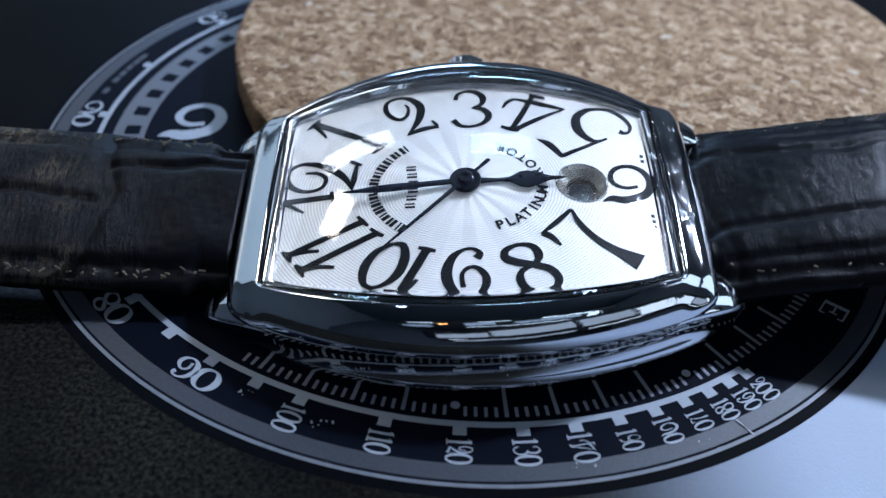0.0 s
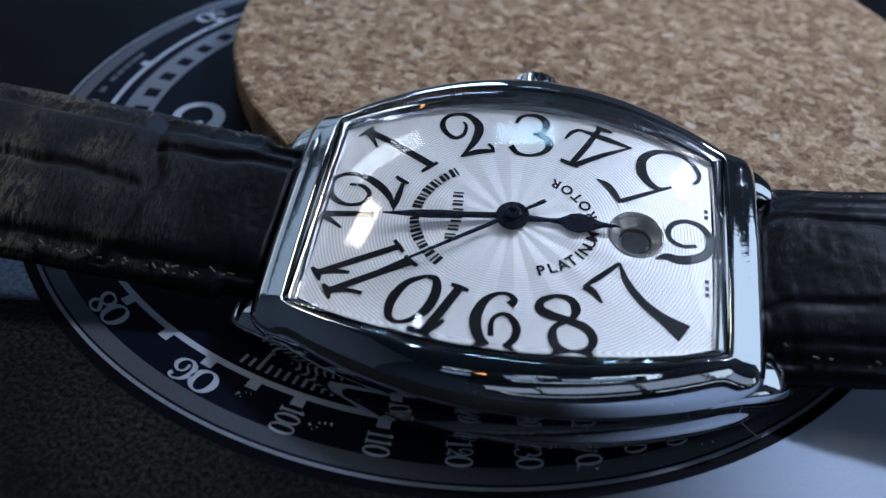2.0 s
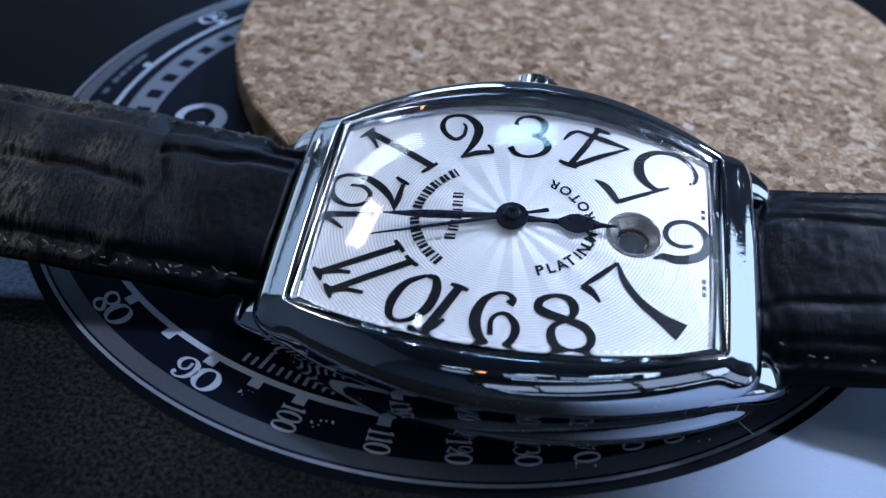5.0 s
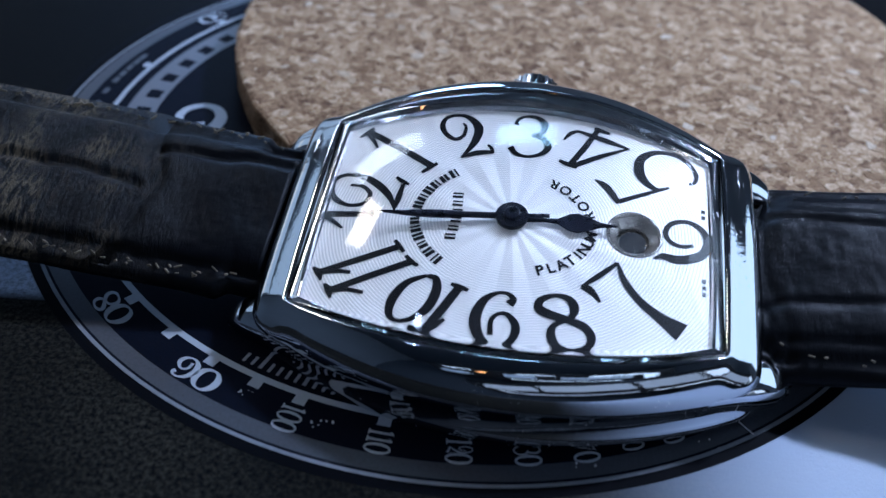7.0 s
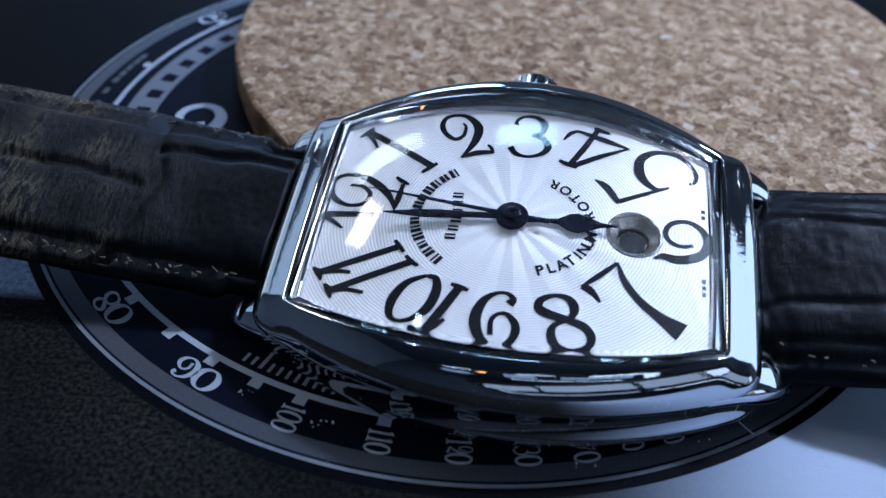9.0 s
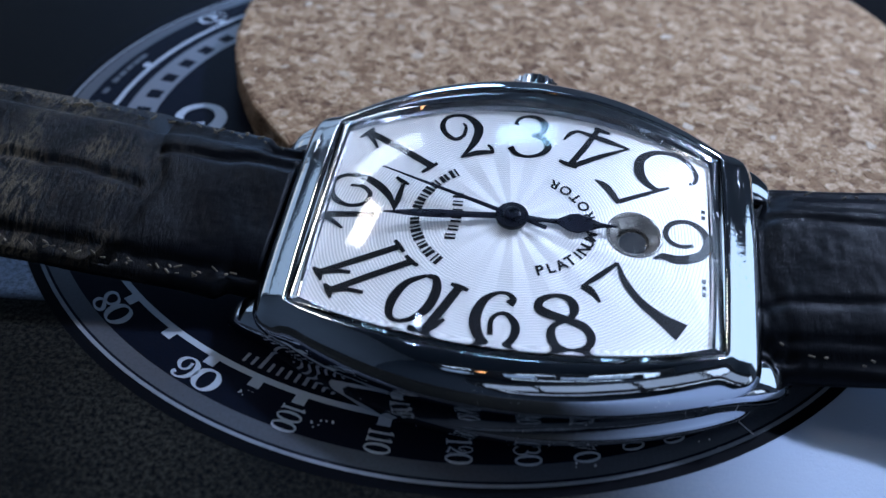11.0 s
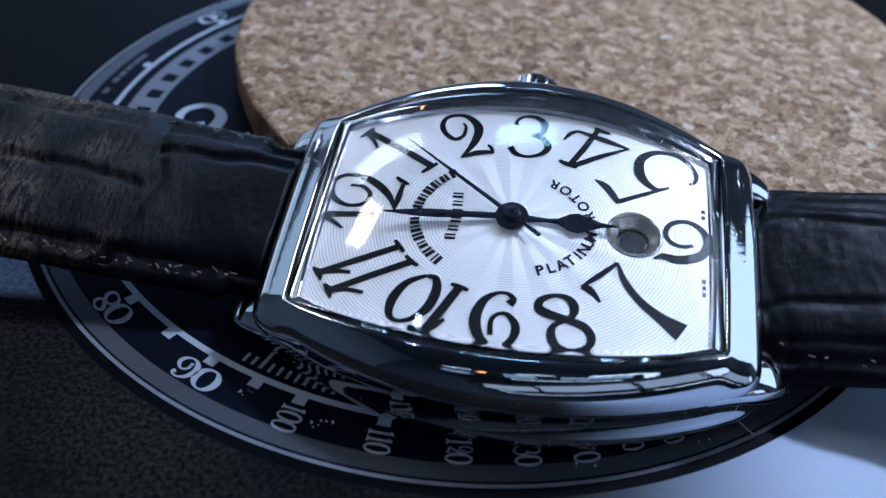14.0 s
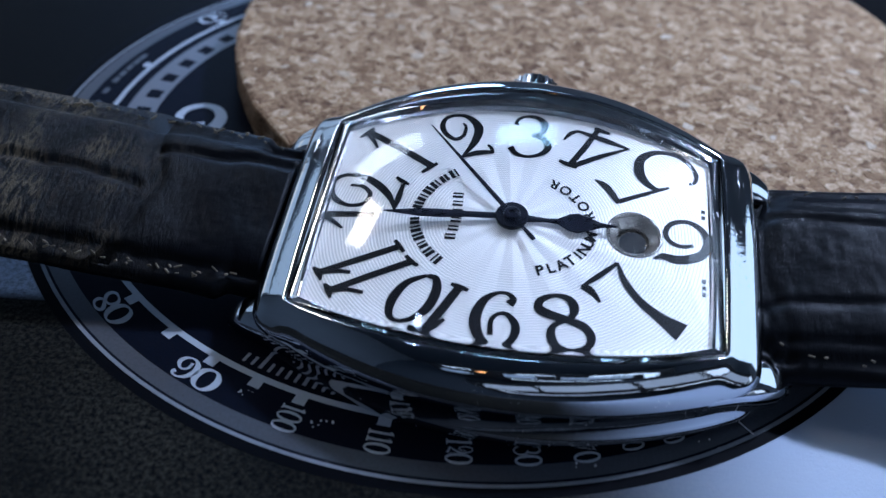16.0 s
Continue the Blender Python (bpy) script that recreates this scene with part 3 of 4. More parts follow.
# ---------------------------------------------------------------- cork
def build_cork():
    n, r, h = 160, 46.5, 4.4
    rng = random.Random(4)
    wob = [rng.uniform(-0.12, 0.12) for _ in range(n)]
    prof = [(-0.5, 0.0), (0.0, 0.15), (0.0, h - 0.5), (-0.15, h - 0.15), (-0.55, h), (-8, h), (-30, h)]
    rings = [[((r + o + wob[k]) * MM * math.cos(2 * math.pi * k / n), (r + o + wob[k]) * MM * math.sin(2 * math.pi * k / n), z * MM) for k in range(n)] for o, z in prof]
    bm = loft(rings, True, True)
    coaster = tagged(new("cork_coaster"), "round tan pressed-cork coaster lying on the printed mat", "coaster")
    coaster.location = (15.2 * MM, 20.1 * MM, 0.00005)
    part("disc", bm, CORK, coaster)
    shapes = []
    for k in range(6):
        m = rng.randint(6, 9)
        rim = [(rng.uniform(0.65, 1.15), 2 * math.pi * (j + rng.uniform(-0.25, 0.25)) / m) for j in range(m)]
        stretch = rng.uniform(0.55, 0.95)
        rows = [[(q * a_ * math.cos(t) * MM, q * a_ * math.sin(t) * stretch * MM, z * MM) for a_, t in rim] for q, z in ((1.0, -0.02), (0.96, 0.035), (0.8, 0.055))]
        first = mesh_object("granule", loft(rows, False, True), GRANULE)
        shapes.append(first.data)
        bpy.data.objects.remove(first)
    placed = 0
    while placed < 300:
        x, y = rng.uniform(-46, 46), rng.uniform(-34, 42)
        if math.hypot(x, y) > 44.5 or rng.random() < (y + 34) / 130:
            continue
        chip = new("granule", shapes[placed % 6])
        chip.parent = coaster
        size = rng.choice((0.45, 0.55, 0.7, 0.9, 1.15))
        chip.matrix_local = Matrix.LocRotScale((x * MM, y * MM, (h + 0.004) * MM), Euler((0, 0, rng.uniform(0, 6.28))), (size, size, 1))
        placed += 1
    return coaster


build_cork()


def build_lint():
    """Bright crumbs and one short fibre on the mat."""
    rng = random.Random(11)
    bm = bmesh.new()
    for cx, cy, count in ((-11.9, -44.9, 7), (-18.5, -42.0, 5), (9.7, -47.4, 3), (21.0, -44.6, 3)):
        for _ in range(count):
            x, y, r = cx + rng.gauss(0, 0.45), cy + rng.gauss(0, 0.3), rng.uniform(0.04, 0.13)
            bmesh.ops.create_icosphere(bm, subdivisions=1, radius=r * MM, matrix=Matrix.Translation((x * MM, y * MM, 0.05 * MM + r * MM * 0.6)))
    bmesh.ops.create_cube(bm, size=1.0, matrix=pose(24.6 * MM, -42.4 * MM, 0.12 * MM, 0, 0, -52) @ Matrix.Diagonal((1.9 * MM, 0.07 * MM, 0.07 * MM, 1)))
    return tagged(mesh_object("lint", bm, LINT), "pale dust crumbs and a fibre on the dark mat", "lint", kind="stuff")


build_lint()


# ---------------------------------------------------------------- wristwatch
KD = 0.00459    # sag of the dial along its length, per mm
HUB = (-0.25, -0.42)
LOW = -0.55     # the dial opening sits this much towards the nine o'clock side, mm


def on_dial(x, y, h):
    return (x * MM, y * MM, (h - KD * x * x) * MM)


def tonneau(w0, c, e, z, kz, n=72, m=36, bulge=0.25, lift=0.0, shift=0.0, soft=0):
    """Closed barrel outline: long sides bowed, ends nearly straight; z sags along the length."""
    pts = []
    we = w0 - c * e * e
    for k in range(n):
        x = -e + 2 * e * k / n
        pts.append((x, w0 - c * x * x))
    for k in range(m):
        t = 1 - 2 * k / m
        pts.append((e + bulge * (1 - t * t), we * t))
    for k in range(n):
        x = e - 2 * e * k / n
        pts.append((x, -(w0 - c * x * x)))
    for k in range(m):
        t = -1 + 2 * k / m
        pts.append((-e - bulge * (1 - t * t), we * t))
    for _ in range(soft):
        near = [abs(abs(x) - e) + abs(abs(y) - we) < 3.0 for x, y in pts]
        pts = [((pts[k - 1][0] + 2 * p[0] + pts[(k + 1) % len(pts)][0]) / 4, (pts[k - 1][1] + 2 * p[1] + pts[(k + 1) % len(pts)][1]) / 4) if near[k] else p for k, p in enumerate(pts)]
    out = []
    for x, y in pts:
        t = min(1.0, max(0.0, (abs(x) - 18.5) / 3.2))
        out.append((x * MM, (y + shift) * MM, (z - kz * x * x + lift * t * t * (3 - 2 * t)) * MM))
    return out


def build_case(watch):
    side, c = 15.45, 0.0120
    levels = [(-0.15, 18.8, 0.75, .0070, 0), (-0.1, 18.9, 1.05, .0070, 0), (0.02, 19.05, 1.13, .0070, 0), (0.2, 19.25, 1.15, .0070, 0), (0.5, 19.55, 1.08, .0070, .1), (1.15, 20.1, 0.88, .0071, .3), (1.8, 20.8, 0.53, .0072, .7),
              (2.4, 21.4, 0.05, .0073, 1.1), (2.9, 21.9, -0.6, .0074, 1.5), (3.25, 22.2, -1.2, .0075, 1.8), (3.42, 22.35, -1.7, .0075, 1.8), (3.45, 22.4, -2.0, .0075, 1.7), (3.38, 22.4, -2.3, .0073, 1.5), (3.34, 22.4, -2.8, .007, 1.2), (3.55, 22.7, -3.6, .006, .6),
              (4.05, 22.9, -4.5, .0052, 0), (4.45, 22.9, -5.0, .0047, 0), (4.5, 22.8, -5.3, .0046, 0), (4.1, 22.5, -5.55, .0046, 0), (0.2, 20.8, -6.0, .0046, 0), (-3.0, 18.0, -6.05, .0046, 0)]
    case = part("case", loft([tonneau(side + o, c + 0.0003 * max(o, 0), e, z, kz, lift=up, soft=round(12 * max(0.0, min(1.0, o / 2.0)) * (1.0 if o < 3.0 else 0.4))) for o, e, z, kz, up in levels], False, True), STEEL, watch, "mirror-polished steel barrel case", True)
    for sx in (-1, 1):
        for sy in (-1, 1):
            rings = []
            for t in range(9):
                u = t / 8
                x = 17.0 + 8.2 * u
                y1 = side + 3.46 + 1.4 * u * u - (c + 0.00104) * x * x
                y0 = 8.7 + 0.3 * u
                top, bot = -1.5 + 1.0 * u - 0.0055 * x * x - 1.2 * u ** 3, -5.6 - 0.0046 * x * x + 0.25 * u
                end = 1.0 if t < 6 else (0.97, 0.86, 0.55)[t - 6]
                cy, cz, hy, hz = (y0 + y1) / 2, (top + bot) / 2, (y1 - y0) / 2 * end, (top - bot) / 2 * end
                ring = []
                for k in range(20):
                    a = 2 * math.pi * k / 20
                    ca, sa = math.cos(a), math.sin(a)
                    ring.append((sx * x * MM, sy * (cy + hy * math.copysign(abs(ca) ** 0.5, ca)) * MM, (cz + hz * math.copysign(abs(sa) ** 0.5, sa)) * MM))
                rings.append(ring)
            part("lug", loft(rings, True, True), STEEL, case, "", True)
    rehaut = loft([tonneau(13.75, 0.0115, 17.5, 0.03, KD, shift=LOW), tonneau(13.95, 0.0116, 17.65, 0.55, .0052, shift=LOW * 0.9), tonneau(14.05, 0.0116, 17.72, 0.60, .0053, shift=LOW * 0.9),
                   tonneau(14.3, 0.0118, 17.95, 0.98, .0065, shift=LOW * 0.7), tonneau(15.32, 0.0120, 18.85, 0.95, .0070)])
    part("inner_flange", rehaut, FLANGE, case, "steep polished steel inner flange", False)
    crown = part("crown", lathe([(1.0 * MM, -1.2 * MM), (2.1 * MM, -1.2 * MM), (2.5 * MM, -0.9 * MM), (2.5 * MM, 1.3 * MM), (2.0 * MM, 1.8 * MM), (0.7 * MM, 2.0 * MM)], 48), STEEL, watch, "fluted steel winding crown")
    crown.matrix_local = pose(0, 19.3 * MM, -3.75 * MM, -90, 0, 0)
    for k in range(22):
        a = 2 * math.pi * k / 22
        rib = part("flute", box(0.32 * MM, 0.35 * MM, 2.1 * MM, 0.08 * MM, (0, 0, 0)), STEEL, crown)
        rib.matrix_local = pose(2.52 * MM * math.cos(a), 2.52 * MM * math.sin(a), 0.2 * MM, 0, 0, math.degrees(a) + 90)
    part("crown_stem", box(2.0 * MM, 3.0 * MM, 2.0 * MM, 0.3 * MM, (0, 17.7 * MM, -3.75 * MM)), STEEL, watch)
    return case


def build_crystal(watch):
    def dome(u, v, base, rise):
        e = 18.8
        x = e * u
        w = 15.25 - 0.0120 * x * x
        return (x * MM, w * v * MM, (base - 0.0070 * x * x + rise * (1 - u ** 4) * (1 - v * v)) * MM)
    n, m = 40, 30
    top = [[dome(-1 + 2 * i / n, -1 + 2 * j / m, 1.24, 1.0) for j in range(m + 1)] for i in range(n + 1)]
    low = [[dome(-1 + 2 * i / n, -1 + 2 * j / m, 1.02, 0.96) for j in range(m + 1)] for i in range(n + 1)]
    bm = bmesh.new()
    tv = [[bm.verts.new(p) for p in r] for r in top]
    lv = [[bm.verts.new(p) for p in r] for r in low]
    for i in range(n):
        for j in range(m):
            bm.faces.new((tv[i][j], tv[i + 1][j], tv[i + 1][j + 1], tv[i][j + 1]))
            bm.faces.new((lv[i][j], lv[i][j + 1], lv[i + 1][j + 1], lv[i + 1][j]))
    for i in range(n):
        for j in (0, m):
            bm.faces.new((tv[i][j], tv[i + 1][j], lv[i + 1][j], lv[i][j]))
    for j in range(m):
        for i in (0, n):
            bm.faces.new((tv[i][j], tv[i][j + 1], lv[i][j + 1], lv[i][j]))
    bmesh.ops.recalc_face_normals(bm, faces=bm.faces)
    glass = part("crystal", bm, GLASS, watch, "clear domed crystal", True)
    glass.visible_shadow = False


HOLE = (10.85, -0.25, 2.45)


def build_dial(watch):
    n, m = 150, 110
    bm = bmesh.new()
    grid = []
    for i in range(n + 1):
        x = -17.6 + 35.2 * i / n
        w = 13.9 - 0.0115 * x * x
        grid.append([bm.verts.new(on_dial(x, LOW + w * (-1 + 2 * j / m), 0)) for j in range(m + 1)])
    for i in range(n):
        for j in range(m):
            f = (grid[i][j], grid[i + 1][j], grid[i + 1][j + 1], grid[i][j + 1])
            mid = sum((v.co for v in f), Vector()) / 4 / MM
            if math.hypot(mid.x - HOLE[0], mid.y - HOLE[1]) > HOLE[2] - 0.05:
                bm.faces.new(f)
    dial = part("dial", bm, DIAL, watch, "silver guilloche dial with a sunburst centre", True)
    rings = []
    for r, z in ((HOLE[2] + 0.12, 0.02), (HOLE[2] + 0.08, 0.07), (HOLE[2] - 0.02, 0.08), (HOLE[2] - 0.1, 0.0), (HOLE[2] - 0.3, -0.25), (HOLE[2] - 0.95, -0.85), (HOLE[2] - 1.0, -0.95), (HOLE[2] - 1.02, -1.75), (HOLE[2] - 1.2, -1.8)):
        ring = []
        for k in range(48):
            a = 2 * math.pi * k / 48
            ring.append(on_dial(HOLE[0] + r * math.cos(a), HOLE[1] + r * math.sin(a), z))
        rings.append(ring)
    part("aperture", loft(rings, False, True), APERTURE, dial, "round funnel-shaped grey metal aperture")
    floor_disc = lathe([(1.3 * MM, 0.0), (1.3 * MM, 0.12 * MM), (1.2 * MM, 0.16 * MM), (0.02 * MM, 0.16 * MM)], 32)
    disc = part("aperture_floor", floor_disc, FLANGE, dial, "pale polished rotor seen through the aperture")
    disc.location = on_dial(HOLE[0], HOLE[1], -1.4)
    for key, (hour, (px, py), strokes) in NUMERALS.items():
        th = radians(30 * hour)
        up, right = (-math.cos(th), math.sin(th)), (math.sin(th), math.cos(th))
        bm = bmesh.new()
        for k, st in enumerate(strokes):
            def place(u, v, h):
                return on_dial(px + right[0] * u + up[0] * v, py + right[1] * u + up[1] * v, h)
            ribbon(bm, st, place, 0.01, 0.05 + 0.004 * k)
        bmesh.ops.recalc_face_normals(bm, faces=bm.faces)
        part("numeral", bm, INK, dial, "black art-deco hour numeral")
    build_words(dial)
    for px in (-9.0, -6.6, -5.4, -1.9, -0.7, 0.5, 4.4, 6.2):
        y = -(13.95 - 0.0115 * px * px)
        part("minute_mark", sheet([[on_dial(px + dx, y + dy, 0.03) for dy in (-0.11, 0.11)] for dx in (-0.5, 0.0, 0.5)]), INK, dial)
    for y in (3.9, 3.2, -4.0, -4.7, -5.4):
        part("word_bar", sheet([[on_dial(17.1 + dx, y + dy, 0.03) for dy in (-0.22, 0.22)] for dx in (-0.18, 0.18)]), INK, dial)
    return dial


def letter_mesh(ch, size):
    """One letter of the built-in font as plain vertices and faces, with its width."""
    curve = bpy.data.curves.new("letter", "FONT")
    curve.body, curve.size, curve.offset = ch, size, size * 0.03
    ob = new("letter", curve)
    bpy.context.view_layer.update()
    data = bpy.data.meshes.new_from_object(ob)
    verts = [v.co.copy() for v in data.vertices]
    faces = [list(p.vertices) for p in data.polygons]
    bpy.data.objects.remove(ob)
    bpy.data.curves.remove(curve)
    bpy.data.meshes.remove(data)
    return verts, faces, max(v.x for v in verts) - min(v.x for v in verts), min(v.x for v in verts)


def arc_word(dial, word, size, first, last):
    """Letters along an oval round the hub, their heads towards it, from the angle first to the angle last."""
    bm = bmesh.new()
    for k, ch in enumerate(word):
        verts, faces, wide, left = letter_mesh(ch, size)
        a = radians(first + (last - first) * k / (len(word) - 1))
        mid = Vector((7.0 * math.cos(a), 5.5 * math.sin(a) - 0.7))
        along = Vector((-7.0 * math.sin(a), 5.5 * math.cos(a))).normalized()
        out = Vector((along.y, -along.x))
        made = []
        for v in verts:
            p = mid + along * (v.x - left - wide / 2) - out * (v.y - size * 0.35)
            made.append(bm.verts.new(on_dial(p.x, p.y, 0.035)))
        for f in faces:
            bm.faces.new([made[i] for i in f])
    bmesh.ops.recalc_face_normals(bm, faces=bm.faces)
    part("lettering", bm, INK, dial, "small black curved lettering")


def name_bar(dial, mid, along, wide, high):
    """One plain upright bar in place of a letter's stem."""
    out = Vector((-along.y, along.x))
    part("name_bar", sheet([[on_dial(*(mid + along * u + out * v), 0.035) for v in (-high, high)] for u in (-wide, wide)]), INK, dial)


def build_words(dial):
    arc_word(dial, "PLATINUM", 1.45, -66, -6)
    arc_word(dial, "ROTOR", 1.4, 19, 63)
    # The maker's name on the other side, as plain bars.
    for k in range(13):
        if k == 6:
            continue
        a = radians(226 - k * 7.7)
        mid = Vector((9.1 * math.cos(a), 7.0 * math.sin(a) - 0.7))
        along = Vector((9.1 * math.sin(a), -7.0 * math.cos(a))).normalized()
        for d, wide in ((-0.22, 0.2), (0.24, 0.1 + 0.06 * (k % 2))):
            name_bar(dial, mid + along * d, along, wide, 0.52 - 0.04 * (k % 3))
    for k in range(6):
        mid = Vector((-5.2 - 0.12 * abs(k - 2.5), -3.1 + k * 0.97))
        for d, wide in ((-0.2, 0.13), (0.2, 0.09)):
            name_bar(dial, mid + Vector((0, d)), Vector((0.0, 1.0)), wide, 0.48)


def blade(outline, z0, thick):
    """A hand: (along, half width) pairs, pointing to +x, with a raised ridge."""
    rings = []
    for x, w in outline:
        rings.append([(x * MM, -w * MM, z0 * MM), (x * MM, -w * 0.9 * MM, (z0 + thick * 0.6) * MM), (x * MM, 0, (z0 + thick) * MM), (x * MM, w * 0.9 * MM, (z0 + thick * 0.6) * MM), (x * MM, w * MM, z0 * MM)])
    return loft(rings, True, True)


def hand_pose(clock_degrees):
    """A hand's pose in the watch: its blade points to +x, twelve o'clock is -x and the hands run clockwise."""
    return pose(HUB[0] * MM, HUB[1] * MM, 0, 0, 0, 180 - clock_degrees)


def build_hands(watch):
    hour = part("hour_hand", blade([(-0.6, 0.5), (1.2, 0.42), (3.2, 0.22), (4.2, 0.34), (5.2, 1.0), (6.0, 1.15), (6.8, 0.85), (8.0, 0.32), (9.5, 0.06)], 0.22, 0.1), BLUED, watch, "short blued spade hour hand")
    minute = part("minute_hand", blade([(-0.6, 0.5), (1.2, 0.36), (4.0, 0.34), (6.5, 0.5), (8.5, 0.46), (10.2, 0.25), (11.7, 0.06)], 0.40, 0.1), BLUED, watch, "long blued leaf minute hand")
    second = part("second_hand", blade([(-3.4, 0.2), (-3.2, 0.24), (-1.0, 0.15), (0.0, 0.3), (1.5, 0.24), (8.0, 0.17), (13.6, 0.06)], 0.58, 0.08), BLUED, watch, "thin dark sweep second hand")
    part("hub_cap", lathe([(1.3 * MM, 0.1 * MM), (1.45 * MM, 0.2 * MM), (1.5 * MM, 0.55 * MM), (1.4 * MM, 0.66 * MM), (0.8 * MM, 0.68 * MM), (0.74 * MM, 0.9 * MM), (0.62 * MM, 0.97 * MM), (0.3 * MM, 0.97 * MM), (0.26 * MM, 0.82 * MM)], 40), BLUED, second, "dark round hub cap")
    pivot = part("pivot", lathe([(0.5 * MM, -0.1 * MM), (0.5 * MM, 0.5 * MM)], 20), BRUSHED, watch)
    pivot.location = (HUB[0] * MM, HUB[1] * MM, 0)
    return hour, minute, second


def strap_curve(sign, x):
    """Height (mm) of the strap's upper face along its middle."""
    u = abs(x)
    if sign < 0:
        return -2.6 + 0.122 * (u - 23) if u < 62 else 2.16 - 0.022 * (u - 62) ** 1.4
    return -4.1 + 0.12 * (u - 23) if u < 45 else -1.46 - 0.02 * (u - 45) ** 1.45


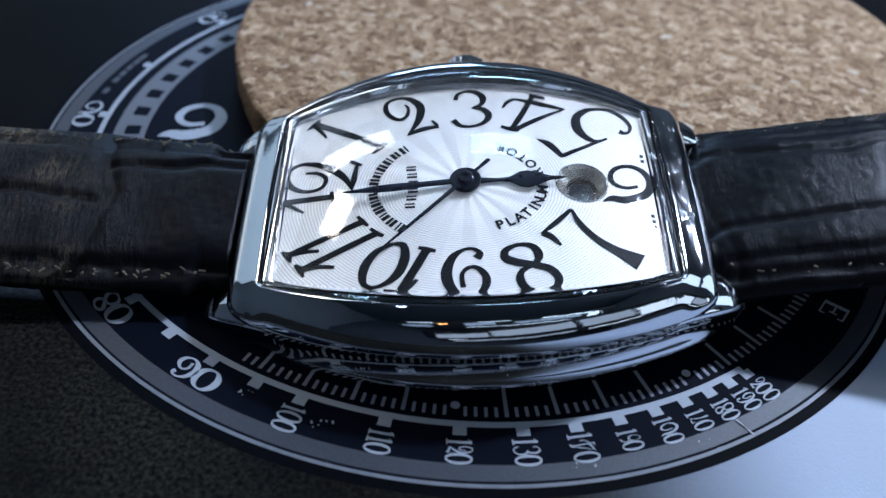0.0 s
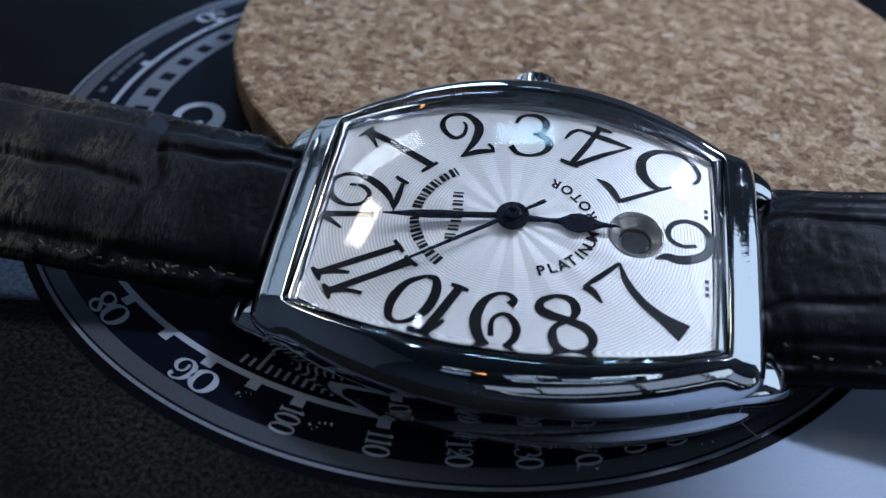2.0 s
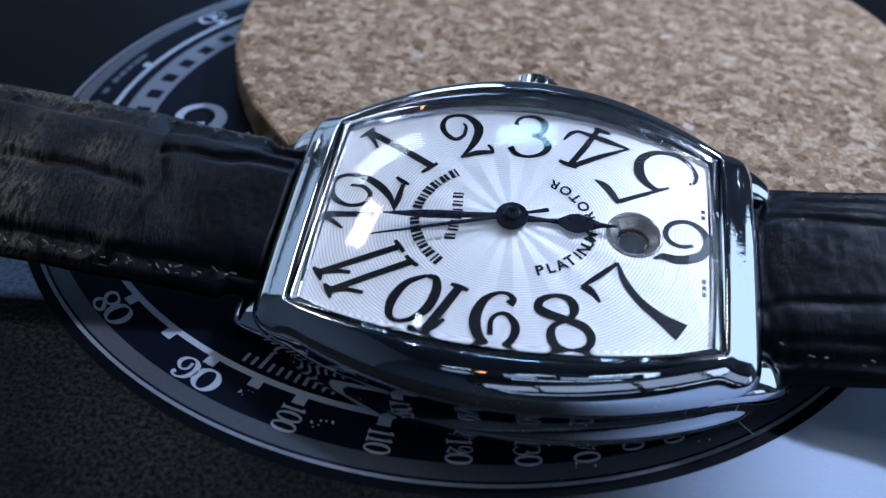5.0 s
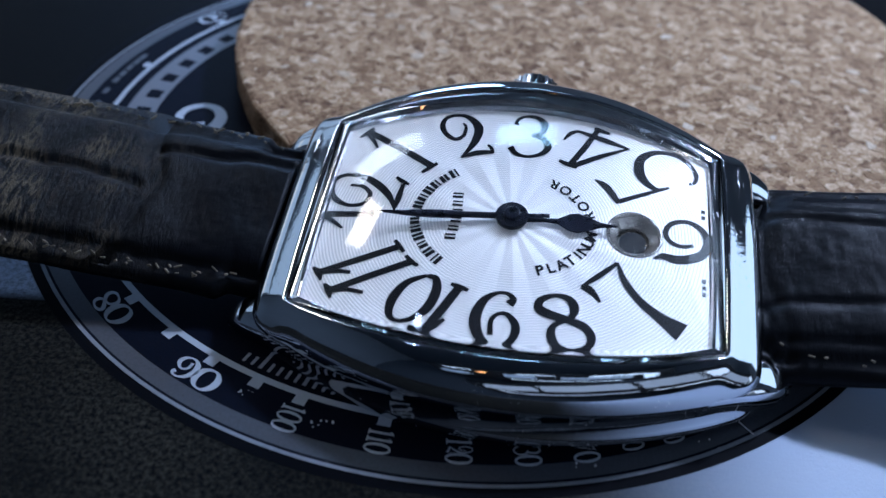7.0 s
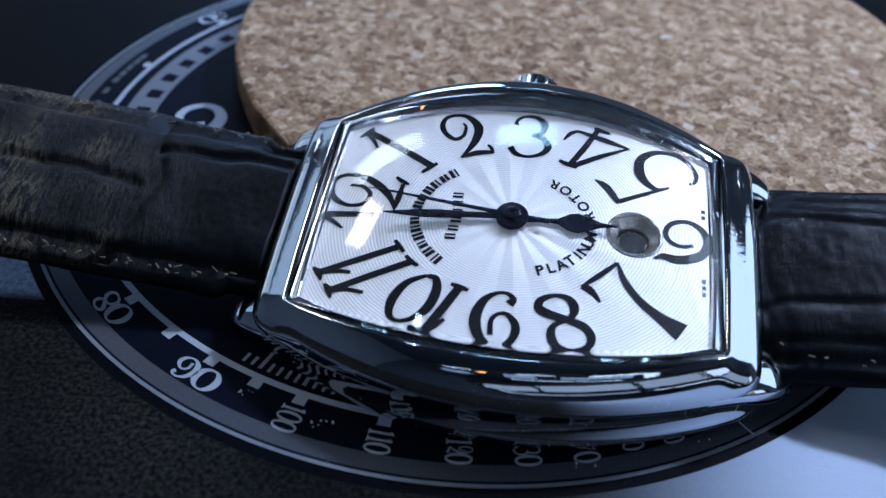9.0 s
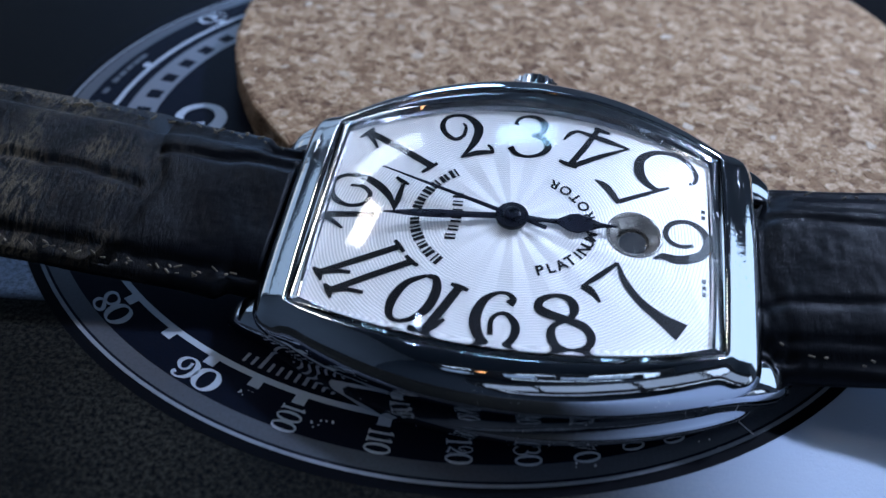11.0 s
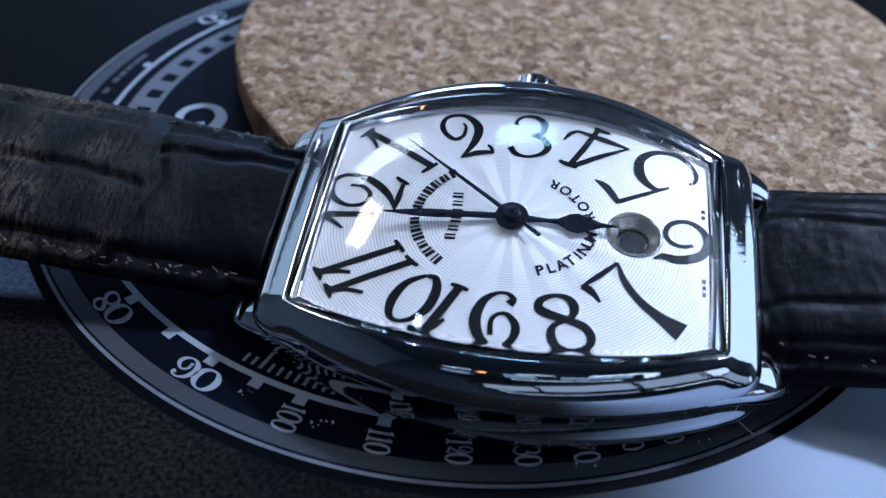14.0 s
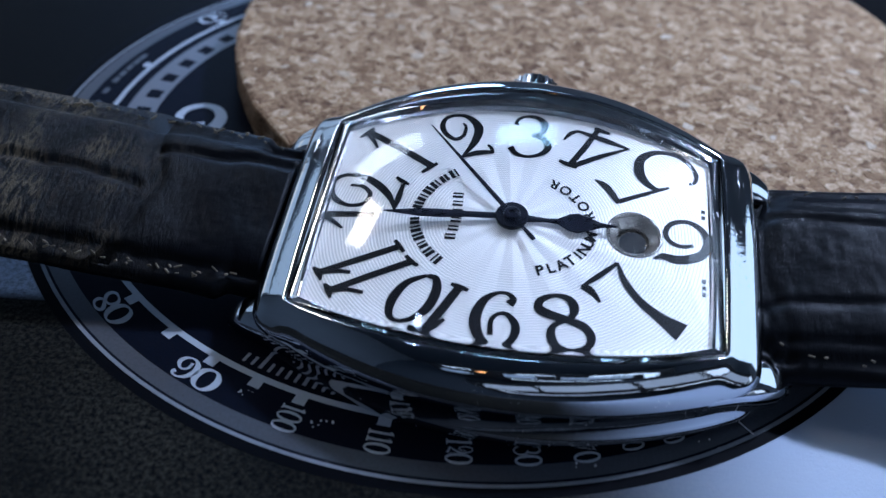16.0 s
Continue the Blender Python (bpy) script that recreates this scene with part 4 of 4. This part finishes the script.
def build_strap(watch, sign):
    """One half of the strap, padded, with large square scales, turned edges and stitching."""
    rng = random.Random(7 + sign)
    n = 230
    x0, x1 = 22.75, 92.0
    cells = [10.0, 36.5, 57.0, 76.0, 96.0] if sign < 0 else [23.6, 42.0, 61.0, 80.0, 98.0]
    rows = []
    half = 10.1
    m = 56
    for i in range(n + 1):
        u = x0 + (x1 - x0) * i / n
        zc = strap_curve(sign, u)
        row = []
        t = min(1.0, max(0.0, (u - 25.4) / 1.4)) if sign < 0 else min(1.0, max(0.0, (u - 23.3) / 0.9))
        half = 9.1 + (1.0 if sign < 0 else 1.9) * t * t * (3 - 2 * t)
        middle = 0.0 if sign < 0 else 0.75 * t
        for j in range(m + 1):
            v = -1 + 2 * j / m
            y = v * half
            pad = 1.1 * (1 - min(1, abs(y) / (half - 1.7)) ** 6)
            edge = -0.9 * max(0.0, (abs(v) - 0.9) / 0.1) ** 2
            # grooves between scales: one across the strap at each cell, two along it
            wig = 0.9 * math.sin(0.35 * y + u * 0.05) + 0.5 * noise.noise(Vector((u * 0.3, y * 0.3, sign)))
            d = min(abs(u + wig - c) for c in cells)
            split = 0.4 * math.sin(u * 0.31) + 0.5 * noise.noise(Vector((u * 0.25, 3, sign)))
            split += (5.0 if u < 36.5 else 0.2) if sign < 0 else 5.6
            d2 = min(abs(y - split), abs(y + 3.6 - 0.3 * math.sin(u * 0.2)) if sign > 0 else 9.0)
            groove = -0.62 * math.exp(-(d / 1.0) ** 2) + 0.25 * math.exp(-(d / 0.35) ** 2) - 0.5 * math.exp(-(d2 / 0.5) ** 2)
            d3 = abs(abs(y) - 7.6 - 0.25 * noise.noise(Vector((u * 0.4, 9, sign))))
            groove -= 0.38 * math.exp(-(d3 / 0.45) ** 2)
            groove *= 1.0 if sign < 0 else 0.55
            grain = 0.07 * noise.noise(Vector((u * 1.3, y * 1.3, 2.0))) + 0.22 * noise.noise(Vector((u * 0.22, y * 0.22, 5.0)))
            row.append((sign * u * MM, (y + middle) * MM, (zc + pad - 1.1 + edge + groove * (abs(v) < 0.9) + grain) * MM))
        # underside
        deep = 3.1 - (1.9 if sign < 0 else 1.4) * min(1, (u - 22) / 16)
        row.append((sign * u * MM, (middle + half - 0.1) * MM, (zc - deep) * MM))
        row.append((sign * u * MM, (middle - half + 0.1) * MM, (zc - deep) * MM))
        rows.append(row)
    strap = part("strap", loft(rows, True, True), LEATHER, watch, "black alligator leather strap with worn grain", True)
    u = x0 + 2.0
    while u < x1 - 2:
        for s in (-1, 1):
            y = s * (8.75 if u > 28 else 7.8 + 0.95 * max(0.0, (u - 25.4) / 2.6)) * (1.0 if sign < 0 else 1.08) + (0.0 if sign < 0 else 0.75)
            for _ in range(rng.choice((1, 1, 2, 3)) if sign < 0 else 1):
                if rng.random() < 0.2:
                    continue
                z = strap_curve(sign, u) - 0.72 + rng.uniform(-0.12, 0.16)
                st = new("stitch", STITCH_DATA)
                st.parent = strap
                turn = Euler((rng.uniform(-0.7, 0.7), rng.uniform(-0.4, 0.4), rng.uniform(-0.9, 0.9)))
                st.matrix_local = Matrix.LocRotScale((sign * (u + rng.uniform(-0.6, 0.6)) * MM, (y + rng.uniform(-0.35, 0.35)) * MM, z * MM), turn, (rng.uniform(0.35, 1.15), rng.uniform(0.4, 1.0), 1.0))
        u += 0.95 if sign < 0 else 1.5
    return strap


STITCH = mesh_object("stitch", box(0.7 * MM, 0.2 * MM, 0.2 * MM, 0.07 * MM), THREAD)
STITCH_DATA = STITCH.data


def build_watch():
    watch = tagged(new("wristwatch"), "steel barrel-shaped wristwatch with black leather strap resting against cork", "wristwatch")
    build_case(watch)
    build_dial(watch)
    hands_built = build_hands(watch)
    for sign in (-1, 1):
        build_strap(watch, sign)
    build_crystal(watch)
    bpy.data.objects.remove(STITCH)
    return watch, hands_built


WATCH, (HOUR, MINUTE, SECOND) = build_watch()


# ---------------------------------------------------------------- movement
def motions():
    def at(x, y, z, rx, ry, rz):
        return pose(x * MM, y * MM, z * MM, rx, ry, rz)
    first, last = at(-0.309, -22.752, 10.111, 9.882, -5.138, 1.472), at(4.039, -27.766, 10.066, 13.386, -2.333, -7.341)
    walk(WATCH, [(0.0, first), (0.25, first), (0.5, at(-0.193, -24.5, 10.8, 12.6, -3.3, 1.3)), (0.6, at(0.163, -24.961, 10.715, 14.142, -2.403, 2.0)),
                 (0.7, at(0.477, -25.259, 10.459, 20.2, -1.779, 2.066)), (0.8, at(1.694, -26.724, 11.161, 19.451, 0.077, 1.841)),
                 (0.9, at(3.910, -27.382, 10.409, 15.209, -0.827, -2.604)), (1.0, at(4.086, -27.709, 10.283, 14.018, -2.379, -6.413)),
                 (1.2, last), (1.6, last), (8.0, last), (16.0, last)])
    walk(SECOND, [(t, hand_pose(6.0 * t - 47.9)) for t in range(0, 17)])
    walk(MINUTE, [(0.0, hand_pose(-6.6)), (16.0, hand_pose(-5.0))])
    walk(HOUR, [(0.0, hand_pose(178.6)), (16.0, hand_pose(178.7))])


motions()
